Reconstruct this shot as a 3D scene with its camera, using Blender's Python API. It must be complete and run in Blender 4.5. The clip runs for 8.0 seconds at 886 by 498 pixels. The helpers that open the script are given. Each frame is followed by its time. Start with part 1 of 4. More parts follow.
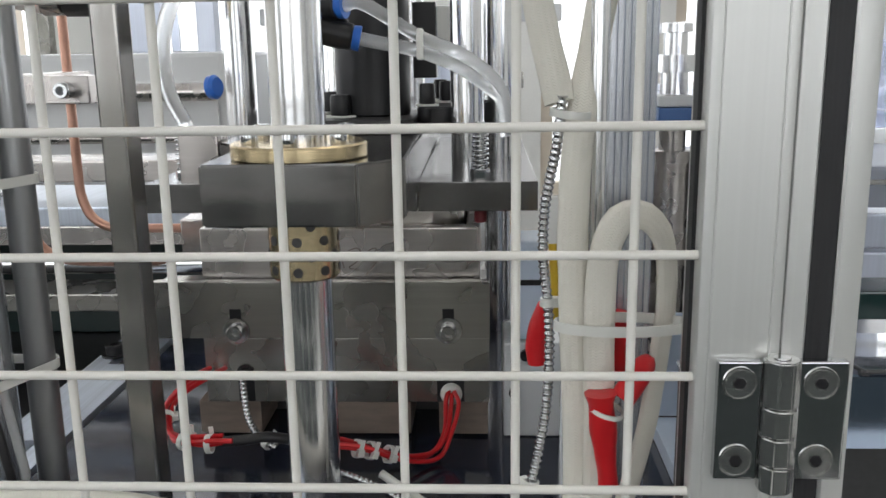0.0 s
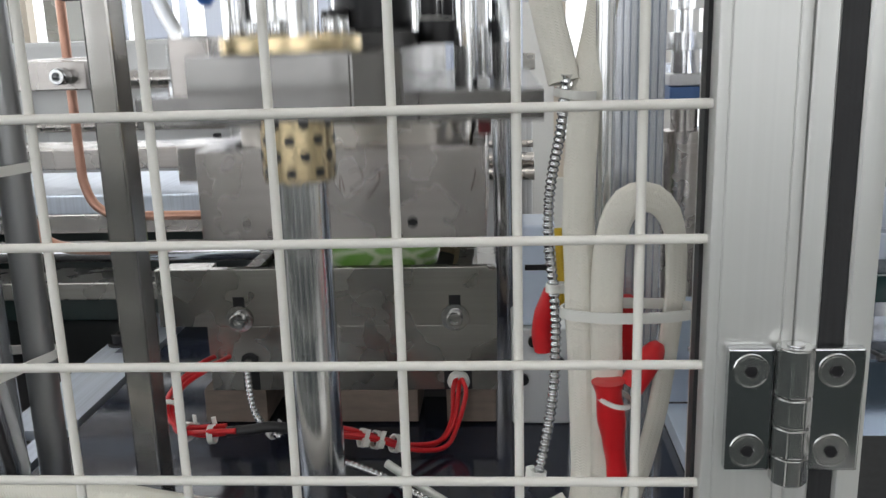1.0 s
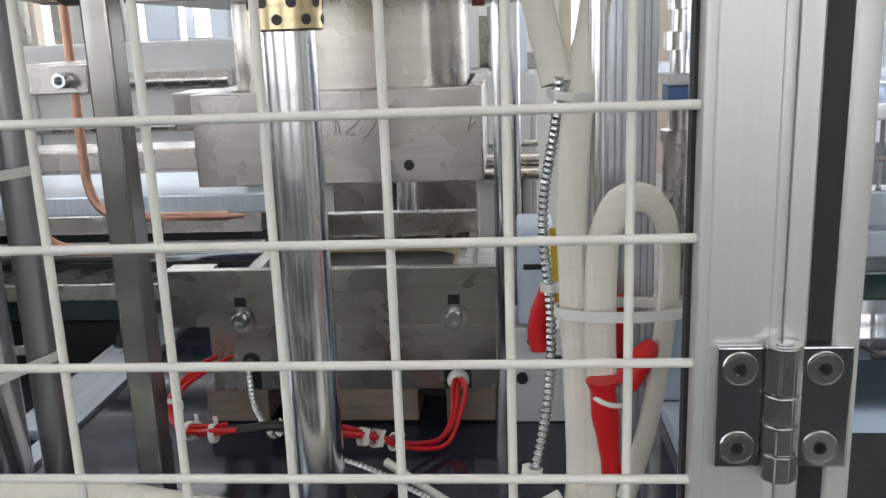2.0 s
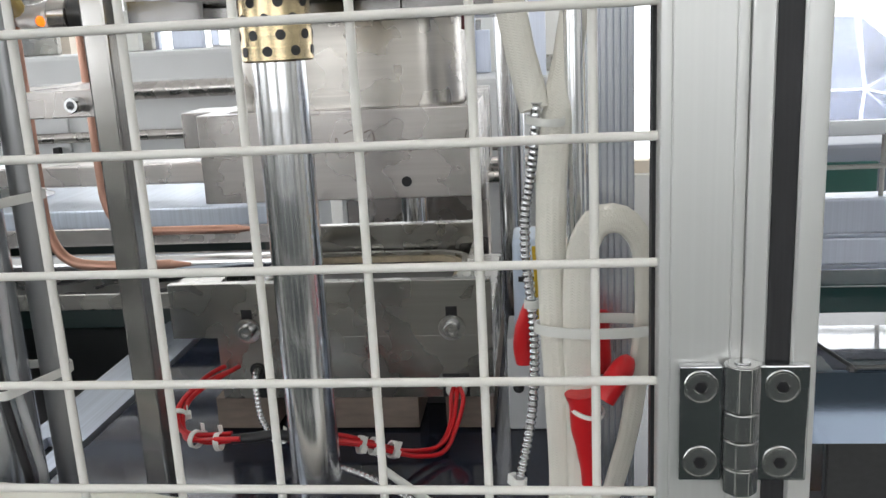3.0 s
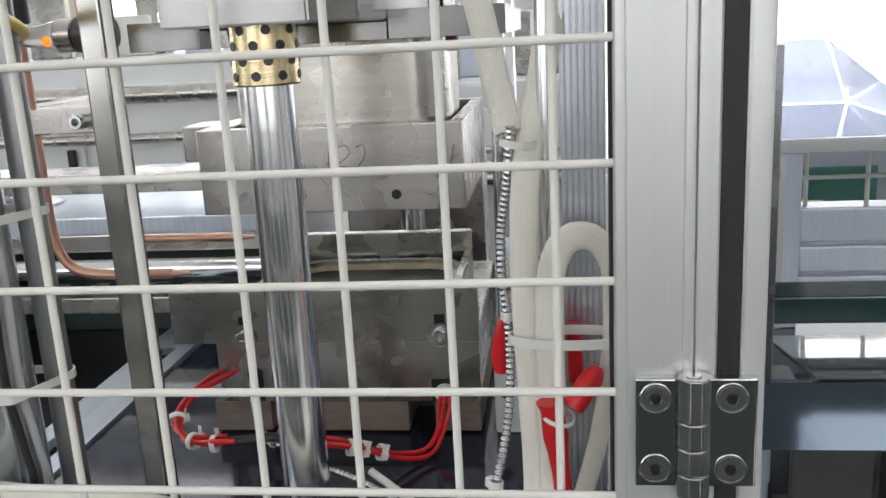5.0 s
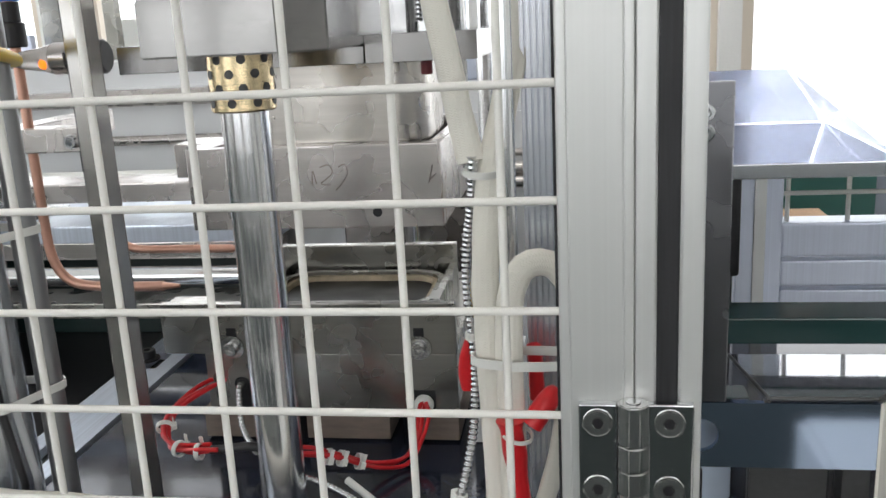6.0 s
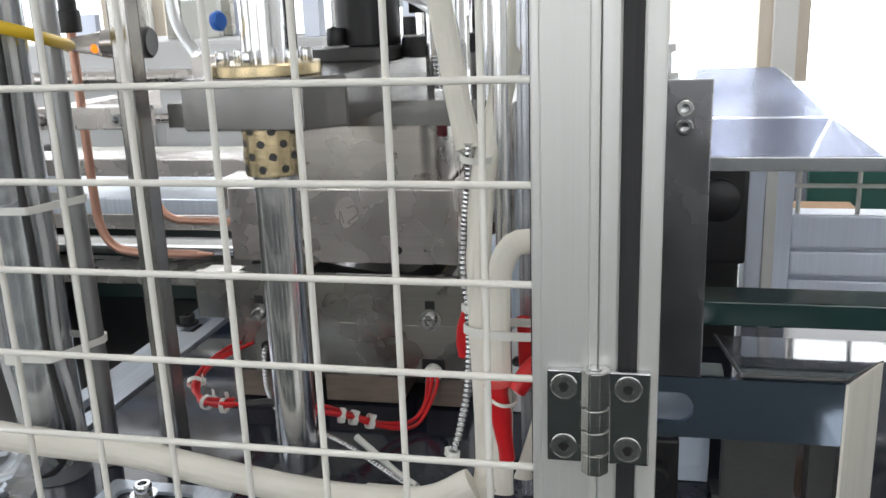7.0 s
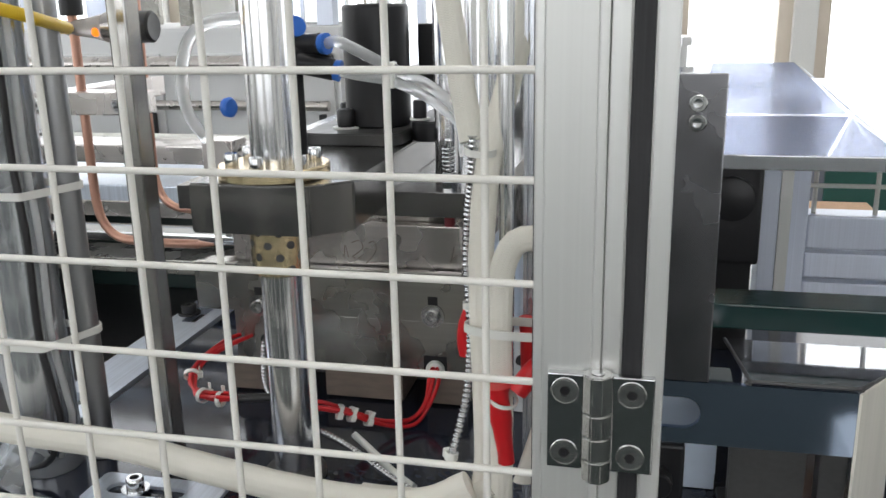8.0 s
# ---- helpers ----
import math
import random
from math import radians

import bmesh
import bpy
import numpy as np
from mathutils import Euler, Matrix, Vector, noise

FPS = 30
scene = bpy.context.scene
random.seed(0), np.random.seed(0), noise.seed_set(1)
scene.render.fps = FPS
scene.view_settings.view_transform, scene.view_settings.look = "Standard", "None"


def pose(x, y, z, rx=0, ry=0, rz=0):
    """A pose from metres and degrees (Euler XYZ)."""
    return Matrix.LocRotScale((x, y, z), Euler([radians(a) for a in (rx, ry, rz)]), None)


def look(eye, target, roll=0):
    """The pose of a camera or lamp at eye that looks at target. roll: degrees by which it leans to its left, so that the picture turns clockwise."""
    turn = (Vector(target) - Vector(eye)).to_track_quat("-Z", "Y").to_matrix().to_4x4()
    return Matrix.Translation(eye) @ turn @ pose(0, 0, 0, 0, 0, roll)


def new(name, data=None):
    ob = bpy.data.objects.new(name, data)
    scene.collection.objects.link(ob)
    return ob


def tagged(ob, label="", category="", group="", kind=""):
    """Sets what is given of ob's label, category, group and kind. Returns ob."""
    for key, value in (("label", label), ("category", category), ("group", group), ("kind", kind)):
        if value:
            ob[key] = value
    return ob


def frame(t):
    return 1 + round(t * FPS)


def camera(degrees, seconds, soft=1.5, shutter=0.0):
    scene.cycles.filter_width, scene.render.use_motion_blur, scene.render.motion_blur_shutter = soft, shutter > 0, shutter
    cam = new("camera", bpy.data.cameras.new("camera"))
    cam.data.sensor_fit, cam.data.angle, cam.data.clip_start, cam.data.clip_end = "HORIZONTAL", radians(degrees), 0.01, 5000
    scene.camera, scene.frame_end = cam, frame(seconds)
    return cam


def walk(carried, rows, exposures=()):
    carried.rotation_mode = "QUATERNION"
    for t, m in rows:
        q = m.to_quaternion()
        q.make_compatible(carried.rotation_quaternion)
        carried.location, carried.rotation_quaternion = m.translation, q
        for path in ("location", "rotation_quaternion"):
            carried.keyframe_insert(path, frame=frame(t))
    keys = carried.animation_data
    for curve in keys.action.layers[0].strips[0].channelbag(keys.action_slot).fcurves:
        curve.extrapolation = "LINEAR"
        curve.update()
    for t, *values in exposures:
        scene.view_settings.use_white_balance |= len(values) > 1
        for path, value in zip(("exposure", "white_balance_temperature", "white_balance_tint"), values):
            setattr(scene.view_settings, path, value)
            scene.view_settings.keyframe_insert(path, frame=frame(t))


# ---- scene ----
# ---------- camera ----------
cam = camera(53.0, 8.0, soft=1.5, shutter=0.4)
PATH = [
    (0, (-0.063, -0.369, 1.14), (-0.158, 1.58, 0.7), -0.9),
    (0.5, (-0.061, -0.358, 1.137), (-0.182, 1.584, 0.674), -1.4),
    (1, (-0.057, -0.356, 1.138), (-0.186, 1.582, 0.663), -1.7),
    (1.5, (-0.056, -0.357, 1.137), (-0.191, 1.58, 0.657), -1.9),
    (1.7, (-0.056, -0.357, 1.137), (-0.188, 1.581, 0.66), -1.9),
    (2.8, (-0.023, -0.375, 1.154), (-0.242, 1.555, 0.677), -3.0),
    (3, (-0.023, -0.375, 1.155), (-0.242, 1.554, 0.675), -3.0),
    (3.5, (-0.025, -0.374, 1.157), (-0.246, 1.552, 0.667), -3.0),
    (4, (-0.021, -0.374, 1.16), (-0.244, 1.553, 0.673), -2.9),
    (4.5, (-0.003, -0.383, 1.166), (-0.237, 1.544, 0.681), -2.9),
    (4.7, (-0.002, -0.39, 1.167), (-0.244, 1.536, 0.683), -3.0),
    (5.8, (0.024, -0.401, 1.186), (-0.256, 1.517, 0.691), -3.1),
    (6, (0.034, -0.409, 1.191), (-0.26, 1.506, 0.695), -3.0),
    (6.5, (0.062, -0.437, 1.201), (-0.334, 1.459, 0.701), -2.6),
    (7, (0.077, -0.452, 1.199), (-0.337, 1.432, 0.671), -2.1),
    (7.5, (0.07, -0.442, 1.195), (-0.36, 1.436, 0.656), -1.6),
    (8, (0.08, -0.433, 1.196), (-0.361, 1.44, 0.652), -1.2),
]
walk(cam, [(t, look(eye, target, roll)) for t, eye, target, roll in PATH],
     exposures=[(0.0, -0.02), (1.7, 0.02), (2.8, 0.20), (4.7, 0.20), (5.8, 0.24), (8.0, 0.20)])

# ---------- world and light ----------
world = bpy.data.worlds.new("world")
scene.world = world
world.use_nodes = True
wt = world.node_tree
sky = wt.nodes.new("ShaderNodeTexSky")
sky.sky_type, sky.sun_disc = "NISHITA", False
sky.sun_elevation, sky.sun_rotation = radians(50), radians(20)
wt.links.new(sky.outputs[0], wt.nodes["Background"].inputs[0])
wt.nodes["Background"].inputs[1].default_value = 0.06


def area(name, place, target, sx, sy, watts, colour):
    data = bpy.data.lights.new(name, "AREA")
    data.shape, data.size, data.size_y, data.energy, data.color = "RECTANGLE", sx, sy, watts, colour
    ob = new(name, data)
    ob.matrix_world = look(place, target)
    return ob


# daylight by the back windows; side and front lamps are added fill, out of view
area("window_light_back", (0.0, 3.05, 2.05), (0.0, 0.0, 1.3), 6.0, 2.0, 18, (0.93, 0.955, 1.0))
area("side_fill_light", (-3.9, -0.2, 2.0), (0.0, 0.0, 1.1), 4.0, 2.0, 13, (0.93, 0.955, 1.0))
area("front_fill_light", (0.3, -3.9, 2.1), (0.0, 0.0, 1.0), 6.0, 1.8, 27, (0.985, 0.975, 0.97))
# overhead fill, added above the view
area("overhead_fill_light", (0.0, 0.6, 3.33), (0.0, 0.6, 0.0), 2.4, 0.5, 8, (1.0, 0.98, 0.95))


# ---------- materials ----------
def mat(name, colour, rough=0.5, metal=0.0, grain=0.0, grain_scale=(200, 200, 200), stain=0.0, stain_scale=12.0,
        bump=0.0, bump_scale=(300, 300, 300), spread=0.0, coat=0.0, emit=0.0, stain_colour=None, trans=0.0, ior=1.45, rough_var=0.0, spec=0.5):
    m = bpy.data.materials.new(name)
    m.use_nodes = True
    nt = m.node_tree
    n, l = nt.nodes, nt.links
    p = n["Principled BSDF"]
    p.inputs["Base Color"].default_value = (*colour, 1)
    p.inputs["Roughness"].default_value = rough
    p.inputs["Metallic"].default_value = metal
    p.inputs["Coat Weight"].default_value = coat
    p.inputs["Transmission Weight"].default_value = trans
    p.inputs["IOR"].default_value = ior
    p.inputs["Specular IOR Level"].default_value = spec
    if emit:
        p.inputs["Emission Color"].default_value = (*colour, 1)
        p.inputs["Emission Strength"].default_value = emit
    tc = n.new("ShaderNodeTexCoord")

    def noise_at(scale, detail=4.0):
        mp = n.new("ShaderNodeMapping")
        mp.inputs["Scale"].default_value = scale
        l.new(tc.outputs["Object"], mp.inputs[0])
        t = n.new("ShaderNodeTexNoise")
        t.inputs["Scale"].default_value, t.inputs["Detail"].default_value = 1.0, detail
        l.new(mp.outputs[0], t.inputs["Vector"])
        return t.outputs["Fac"]

    def ramp(fac, lo, hi, a, b):
        r = n.new("ShaderNodeMapRange")
        r.inputs[1].default_value, r.inputs[2].default_value, r.inputs[3].default_value, r.inputs[4].default_value = lo, hi, a, b
        l.new(fac, r.inputs[0])
        return r.outputs[0]

    def mix(fac, a, b):
        x = n.new("ShaderNodeMix")
        x.data_type = "RGBA"
        l.new(fac, x.inputs[0])
        for sock, v in ((x.inputs[6], a), (x.inputs[7], b)):
            if hasattr(v, "default_value"):
                l.new(v, sock)
            else:
                sock.default_value = (*v, 1)
        return x.outputs[2]

    col = None
    if grain:
        col = mix(ramp(noise_at(grain_scale), 0.3, 0.7, 0, 1), tuple(c * (1 - grain) for c in colour), tuple(min(1, c * (1 + grain)) for c in colour))
    if stain:
        dark = stain_colour or tuple(c * 0.45 for c in colour)
        f = ramp(noise_at((stain_scale,) * 3, 2.5), 0.36, 0.80, 0, stain)
        col = mix(f, col if col is not None else colour, dark)
    if spread:
        info = n.new("ShaderNodeObjectInfo")
        f = ramp(info.outputs["Random"], 0, 1, 0, spread)
        col = mix(f, col if col is not None else colour, tuple(c * 0.6 for c in colour))
    if col is not None:
        l.new(col, p.inputs["Base Color"])
    if rough_var:
        l.new(ramp(noise_at((30, 30, 30), 2.0), 0.3, 0.7, max(0.02, rough - rough_var), min(1, rough + rough_var)), p.inputs["Roughness"])
    if bump:
        b = n.new("ShaderNodeBump")
        b.inputs["Strength"].default_value, b.inputs["Distance"].default_value = bump, 0.001
        l.new(noise_at(bump_scale), b.inputs["Height"])
        l.new(b.outputs[0], p.inputs["Normal"])
    return m


WHITE_WIRE = mat("white_coated_wire", (0.79, 0.775, 0.73), 0.40, stain=0.25, stain_scale=40, stain_colour=(0.6, 0.57, 0.5), bump=0.15)
ALU = mat("anodised_aluminium", (0.615, 0.62, 0.605), 0.40, 0.55, grain=0.02, grain_scale=(500, 500, 2), stain=0.12, stain_scale=9, stain_colour=(0.54, 0.55, 0.53), bump=0.02, bump_scale=(900, 900, 5))
ALU_BLUE = mat("aluminium_extrusion", (0.70, 0.75, 0.87), 0.33, 0.25, grain=0.05, grain_scale=(700, 700, 3), stain=0.15)
RUBBER = mat("black_rubber", (0.018, 0.018, 0.020), 0.55, grain=0.3, grain_scale=(500, 500, 20), bump=0.2)
CHROME = mat("chrome", (0.84, 0.845, 0.86), 0.19, 1.0, grain=0.03, grain_scale=(300, 300, 2))
SATIN_ZINC = mat("satin_zinc", (0.66, 0.66, 0.65), 0.17, 0.97, grain=0.04, grain_scale=(300, 300, 300), stain=0.15, stain_scale=80)
ZINC = mat("polished_zinc", (0.60, 0.61, 0.62), 0.12, 1.0, stain=0.2, stain_scale=60, rough_var=0.04)
PLATED = mat("zinc_plate", (0.48, 0.48, 0.47), 0.17, 1.0, stain=0.3, stain_scale=80, rough_var=0.05)
STEEL = mat("ground_steel", (0.33, 0.322, 0.295), 0.27, 0.95, grain=0.05, grain_scale=(6, 6, 300), stain=0.14, stain_scale=12, stain_colour=(0.19, 0.18, 0.155), bump=0.06, bump_scale=(22, 22, 60), rough_var=0.07)
STEEL_LIGHT = mat("milled_steel", (0.52, 0.49, 0.47), 0.27, 0.92, grain=0.06, grain_scale=(6, 6, 300), stain=0.15, stain_scale=14, stain_colour=(0.33, 0.30, 0.27), bump=0.05, bump_scale=(20, 20, 500), rough_var=0.05)
TURNED = mat("turned_steel", (0.56, 0.53, 0.49), 0.28, 0.95, grain=0.07, grain_scale=(6, 6, 200), bump=0.06, bump_scale=(3, 3, 420), stain=0.08, rough_var=0.03)
BLACK_STEEL = mat("blackened_steel", (0.085, 0.085, 0.085), 0.42, 0.55, grain=0.06, grain_scale=(200, 200, 300), stain=0.25, stain_scale=25, bump=0.05, rough_var=0.1)
PLATEN = mat("phosphated_steel", (0.235, 0.23, 0.225), 0.20, 0.95, grain=0.05, grain_scale=(200, 200, 300), stain=0.2, stain_scale=25, bump=0.03, rough_var=0.03)
BLACK_PART = mat("black_oxide", (0.022, 0.022, 0.024), 0.35, 0.3, stain=0.3, bump=0.1)
BRASS = mat("brass", (0.76, 0.62, 0.39), 0.26, 1.0, grain=0.12, grain_scale=(8, 8, 500), stain=0.25, stain_scale=30, bump=0.1, bump_scale=(4, 4, 900))
COPPER = mat("copper_tube", (0.58, 0.34, 0.26), 0.38, 0.85, stain=0.45, stain_scale=45, stain_colour=(0.36, 0.17, 0.11), rough_var=0.1)
DECK = mat("dark_blue_painted_deck", (0.018, 0.023, 0.040), 0.10, grain=0.15, stain=0.3, stain_scale=14, stain_colour=(0.032, 0.036, 0.050), bump=0.02, rough_var=0.03, spec=0.5)
DARK_GREEN = mat("dark_green_paint", (0.012, 0.030, 0.028), 0.30, stain=0.3, coat=0.3)
STRIP = mat("machined_strip", (0.66, 0.72, 0.82), 0.28, 0.55, grain=0.1, grain_scale=(400, 8, 8), stain=0.2)
RED = mat("red_silicone", (0.62, 0.016, 0.022), 0.34, stain=0.2, stain_scale=60, stain_colour=(0.42, 0.012, 0.01), bump=0.25, bump_scale=(120, 120, 120))
NYLON = mat("white_nylon", (0.78, 0.78, 0.74), 0.38, bump=0.1)
YELLOW = mat("yellow_jacket", (0.75, 0.50, 0.03), 0.45, bump=0.1)
BLUE_RING = mat("blue_release_collar", (0.03, 0.16, 0.62), 0.35)
CABLE = mat("black_cable_jacket", (0.025, 0.025, 0.027), 0.42, stain=0.2)
BRICK = mat("insulating_block", (0.22, 0.175, 0.145), 0.75, grain=0.15, grain_scale=(40, 40, 200), stain=0.35, stain_scale=30, bump=0.4, bump_scale=(150, 150, 150))
LINER = mat("beige_liner", (0.62, 0.52, 0.36), 0.6, stain=0.4, stain_scale=40, grain=0.1)
CLEAR = mat("clear_tube", (0.95, 0.96, 0.97), 0.22, trans=0.72, ior=1.12)
FOIL = mat("silver_film", (0.72, 0.72, 0.72), 0.22, 0.8, bump=0.2, bump_scale=(60, 60, 60))
TRAY_BLACK = mat("black_film", (0.01, 0.01, 0.011), 0.25)
FLOOR = mat("grey_green_epoxy_floor", (0.022, 0.030, 0.028), 0.7, spec=0.2, grain=0.08, stain=0.3, stain_scale=3)
WALL = mat("white_plaster", (0.80, 0.79, 0.76), 0.8, grain=0.04, stain=0.15, stain_scale=2, bump=0.2)
BEIGE = mat("beige_paint", (0.70, 0.62, 0.52), 0.6, stain=0.2, stain_scale=5)
CARDBOARD = mat("cardboard", (0.46, 0.30, 0.19), 0.8, grain=0.1, stain=0.2)
BLUE_PAINT = mat("blue_paint", (0.07, 0.16, 0.38), 0.4, stain=0.2)
PALE = mat("pale_grey_panel", (0.66, 0.67, 0.68), 0.45, stain=0.25, stain_scale=4, bump=0.05)
SKY_GLOW = mat("bright_sky", (0.96, 0.98, 1.0), 0.5, emit=1.4)
LAMP_GLOW = mat("lamp_diffuser", (1.0, 0.96, 0.9), 0.5, emit=2.0)
LED = mat("orange_indicator", (1.0, 0.22, 0.015), 0.4, emit=1.1)


def braid():
    """Woven glass-fibre sleeving: chevron relief along the sweep's own UV."""
    m = mat("woven_sleeve", (0.78, 0.755, 0.68), 0.72, stain=0.2, stain_scale=30, stain_colour=(0.70, 0.66, 0.58))
    nt = m.node_tree
    n, l = nt.nodes, nt.links
    uv = n.new("ShaderNodeUVMap")
    sep = n.new("ShaderNodeSeparateXYZ")
    l.new(uv.outputs[0], sep.inputs[0])

    def op(kind, a, b=None):
        x = n.new("ShaderNodeMath")
        x.operation = kind
        for i, v in enumerate((a, b)):
            if v is None:
                continue
            if hasattr(v, "default_value"):
                l.new(v, x.inputs[i])
            else:
                x.inputs[i].default_value = v
        return x.outputs[0]
    u = op("MULTIPLY", sep.outputs[0], 14.0)
    zig = op("ABSOLUTE", op("SUBTRACT", op("FRACT", u), 0.5))
    v = op("ADD", op("MULTIPLY", sep.outputs[1], 640.0), op("MULTIPLY", zig, 1.6))
    wave = op("SINE", op("MULTIPLY", v, 6.2832))
    ridge = op("MULTIPLY", op("SINE", op("MULTIPLY", u, 6.2832)), 0.8)
    b = n.new("ShaderNodeBump")
    b.inputs["Strength"].default_value, b.inputs["Distance"].default_value = 0.28, 0.0005
    l.new(op("ADD", wave, ridge), b.inputs["Height"])
    p = n["Principled BSDF"]
    l.new(b.outputs[0], p.inputs["Normal"])
    return m


SLEEVE = braid()


def printed():
    """Green leaf print on white film."""
    m = mat("green_printed_film", (0.7, 0.8, 0.6), 0.35)
    n, l = m.node_tree.nodes, m.node_tree.links
    tc = n.new("ShaderNodeTexCoord")
    mp = n.new("ShaderNodeMapping")
    mp.inputs["Scale"].default_value, mp.inputs["Rotation"].default_value = (30, 30, 75), (0, 0.5, 0.3)
    l.new(tc.outputs["Object"], mp.inputs[0])
    w = n.new("ShaderNodeTexVoronoi")
    w.feature = "DISTANCE_TO_EDGE"
    w.inputs["Scale"].default_value = 1.0
    l.new(mp.outputs[0], w.inputs["Vector"])
    r = n.new("ShaderNodeValToRGB")
    r.color_ramp.elements[0].position, r.color_ramp.elements[0].color = 0.06, (0.66, 0.74, 0.52, 1)
    r.color_ramp.elements[1].position, r.color_ramp.elements[1].color = 0.12, (0.20, 0.46, 0.08, 1)
    e = r.color_ramp.elements.new(0.45)
    e.color = (0.50, 0.66, 0.30, 1)
    l.new(w.outputs["Distance"], r.inputs[0])
    l.new(r.outputs[0], n["Principled BSDF"].inputs["Base Color"])
    return m


PRINT = printed()


# ---------- mesh helpers ----------
def thing(name, label, category, at=(0, 0, 0), group="", kind=""):
    ob = new(name)
    ob.empty_display_size = 0.02
    ob.location = at
    return tagged(ob, label, category, group, kind)


def finish(bm, smooth=True, angle=35):
    bmesh.ops.recalc_face_normals(bm, faces=bm.faces)
    for f in bm.faces:
        f.smooth = smooth
    if smooth:
        for e in bm.edges:
            if len(e.link_faces) == 2 and e.calc_face_angle(0) > radians(angle):
                e.smooth = False
    return bm


def part(name, bm, material, parent=None, label="", kind=""):
    me = bpy.data.meshes.new(name)
    bm.to_mesh(me)
    bm.free()
    me.materials.append(material)
    ob = new(name, me)
    if parent is not None:
        ob.parent = parent
    return tagged(ob, label, kind=kind)


def solo(name, bm, material, label, category, kind="", group=""):
    return tagged(part(name, bm, material), label, category, group, kind)


def box(x0, x1, y0, y1, z0, z1, bevel=0.0, segs=2, bm=None):
    own = bmesh.new()
    bmesh.ops.create_cube(own, size=1, matrix=Matrix.Translation(((x0 + x1) / 2, (y0 + y1) / 2, (z0 + z1) / 2)) @ Matrix.Diagonal((abs(x1 - x0), abs(y1 - y0), abs(z1 - z0), 1)))
    born = []
    if bevel:
        born = bmesh.ops.bevel(own, geom=own.edges[:], offset=bevel, segments=segs, affect="EDGES", profile=0.6)["faces"]
    finish(own, True, 40)
    crease(own, born)
    return join(bm, own)


def crease(own, born):
    """Keeps flat faces flat where they meet the rounded edges."""
    born = set(born)
    for e in own.edges:
        if len(e.link_faces) == 2 and (e.link_faces[0] in born) != (e.link_faces[1] in born):
            e.smooth = False


def join(bm, own):
    if bm is None:
        return own
    me = bpy.data.meshes.new("tmp")
    own.to_mesh(me)
    own.free()
    bm.from_mesh(me)
    bpy.data.meshes.remove(me)
    return bm


def lathe(profile, m=None, n=32, bm=None, closed=False, sharp=35):
    """Turned form about z from (radius, height) pairs."""
    own = bmesh.new()
    rings = []
    for r, z in profile:
        rings.append([own.verts.new((r * math.cos(2 * math.pi * i / n), r * math.sin(2 * math.pi * i / n), z)) for i in range(n)])
    pairs = list(zip(rings, rings[1:])) + ([(rings[-1], rings[0])] if closed else [])
    for a, b in pairs:
        for i in range(n):
            own.faces.new((a[i], a[(i + 1) % n], b[(i + 1) % n], b[i]))
    if not closed:
        own.faces.new(rings[0])
        own.faces.new(rings[-1])
    if m is not None:
        own.transform(m)
    finish(own, True, sharp)
    return join(bm, own)


def rod(r, z0, z1, x=0, y=0, bevel=0.0006, n=32, bm=None):
    return lathe([(r - bevel, z0), (r, z0 + bevel), (r, z1 - bevel), (r - bevel, z1)], Matrix.Translation((x, y, 0)), n, bm)


def prism(points, z0, z1, bevel=0.0, bm=None):
    own = bmesh.new()
    lo = [own.verts.new((x, y, z0)) for x, y in points]
    hi = [own.verts.new((x, y, z1)) for x, y in points]
    own.faces.new(lo)
    own.faces.new(hi)
    k = len(points)
    for i in range(k):
        own.faces.new((lo[i], lo[(i + 1) % k], hi[(i + 1) % k], hi[i]))
    finish(own, True, 30)
    if bevel:
        born = bmesh.ops.bevel(own, geom=[e for e in own.edges if e.calc_face_angle(0) > 0.5], offset=bevel, segments=2, affect="EDGES")["faces"]
        finish(own, True, 30)
        crease(own, born)
    return join(bm, own)


def spline(pts, step=0.004):
    """Catmull-Rom through the points, evenly sampled."""
    P = [Vector(p) for p in pts]
    P = [P[0] * 2 - P[1]] + P + [P[-1] * 2 - P[-2]]
    dense = []
    for i in range(1, len(P) - 2):
        a, b, c, d = P[i - 1:i + 3]
        k = max(4, int((c - b).length / step * 2))
        for j in range(k):
            t = j / k
            dense.append(0.5 * (2 * b + (c - a) * t + (2 * a - 5 * b + 4 * c - d) * t * t + (3 * b - a - 3 * c + d) * t ** 3))
    dense.append(P[-2])
    out, acc = [dense[0]], 0.0
    for a, b in zip(dense, dense[1:]):
        acc += (b - a).length
        if acc >= step:
            out.append(b)
            acc = 0.0
    if (out[-1] - dense[-1]).length > 1e-5:
        out.append(dense[-1])
    return out


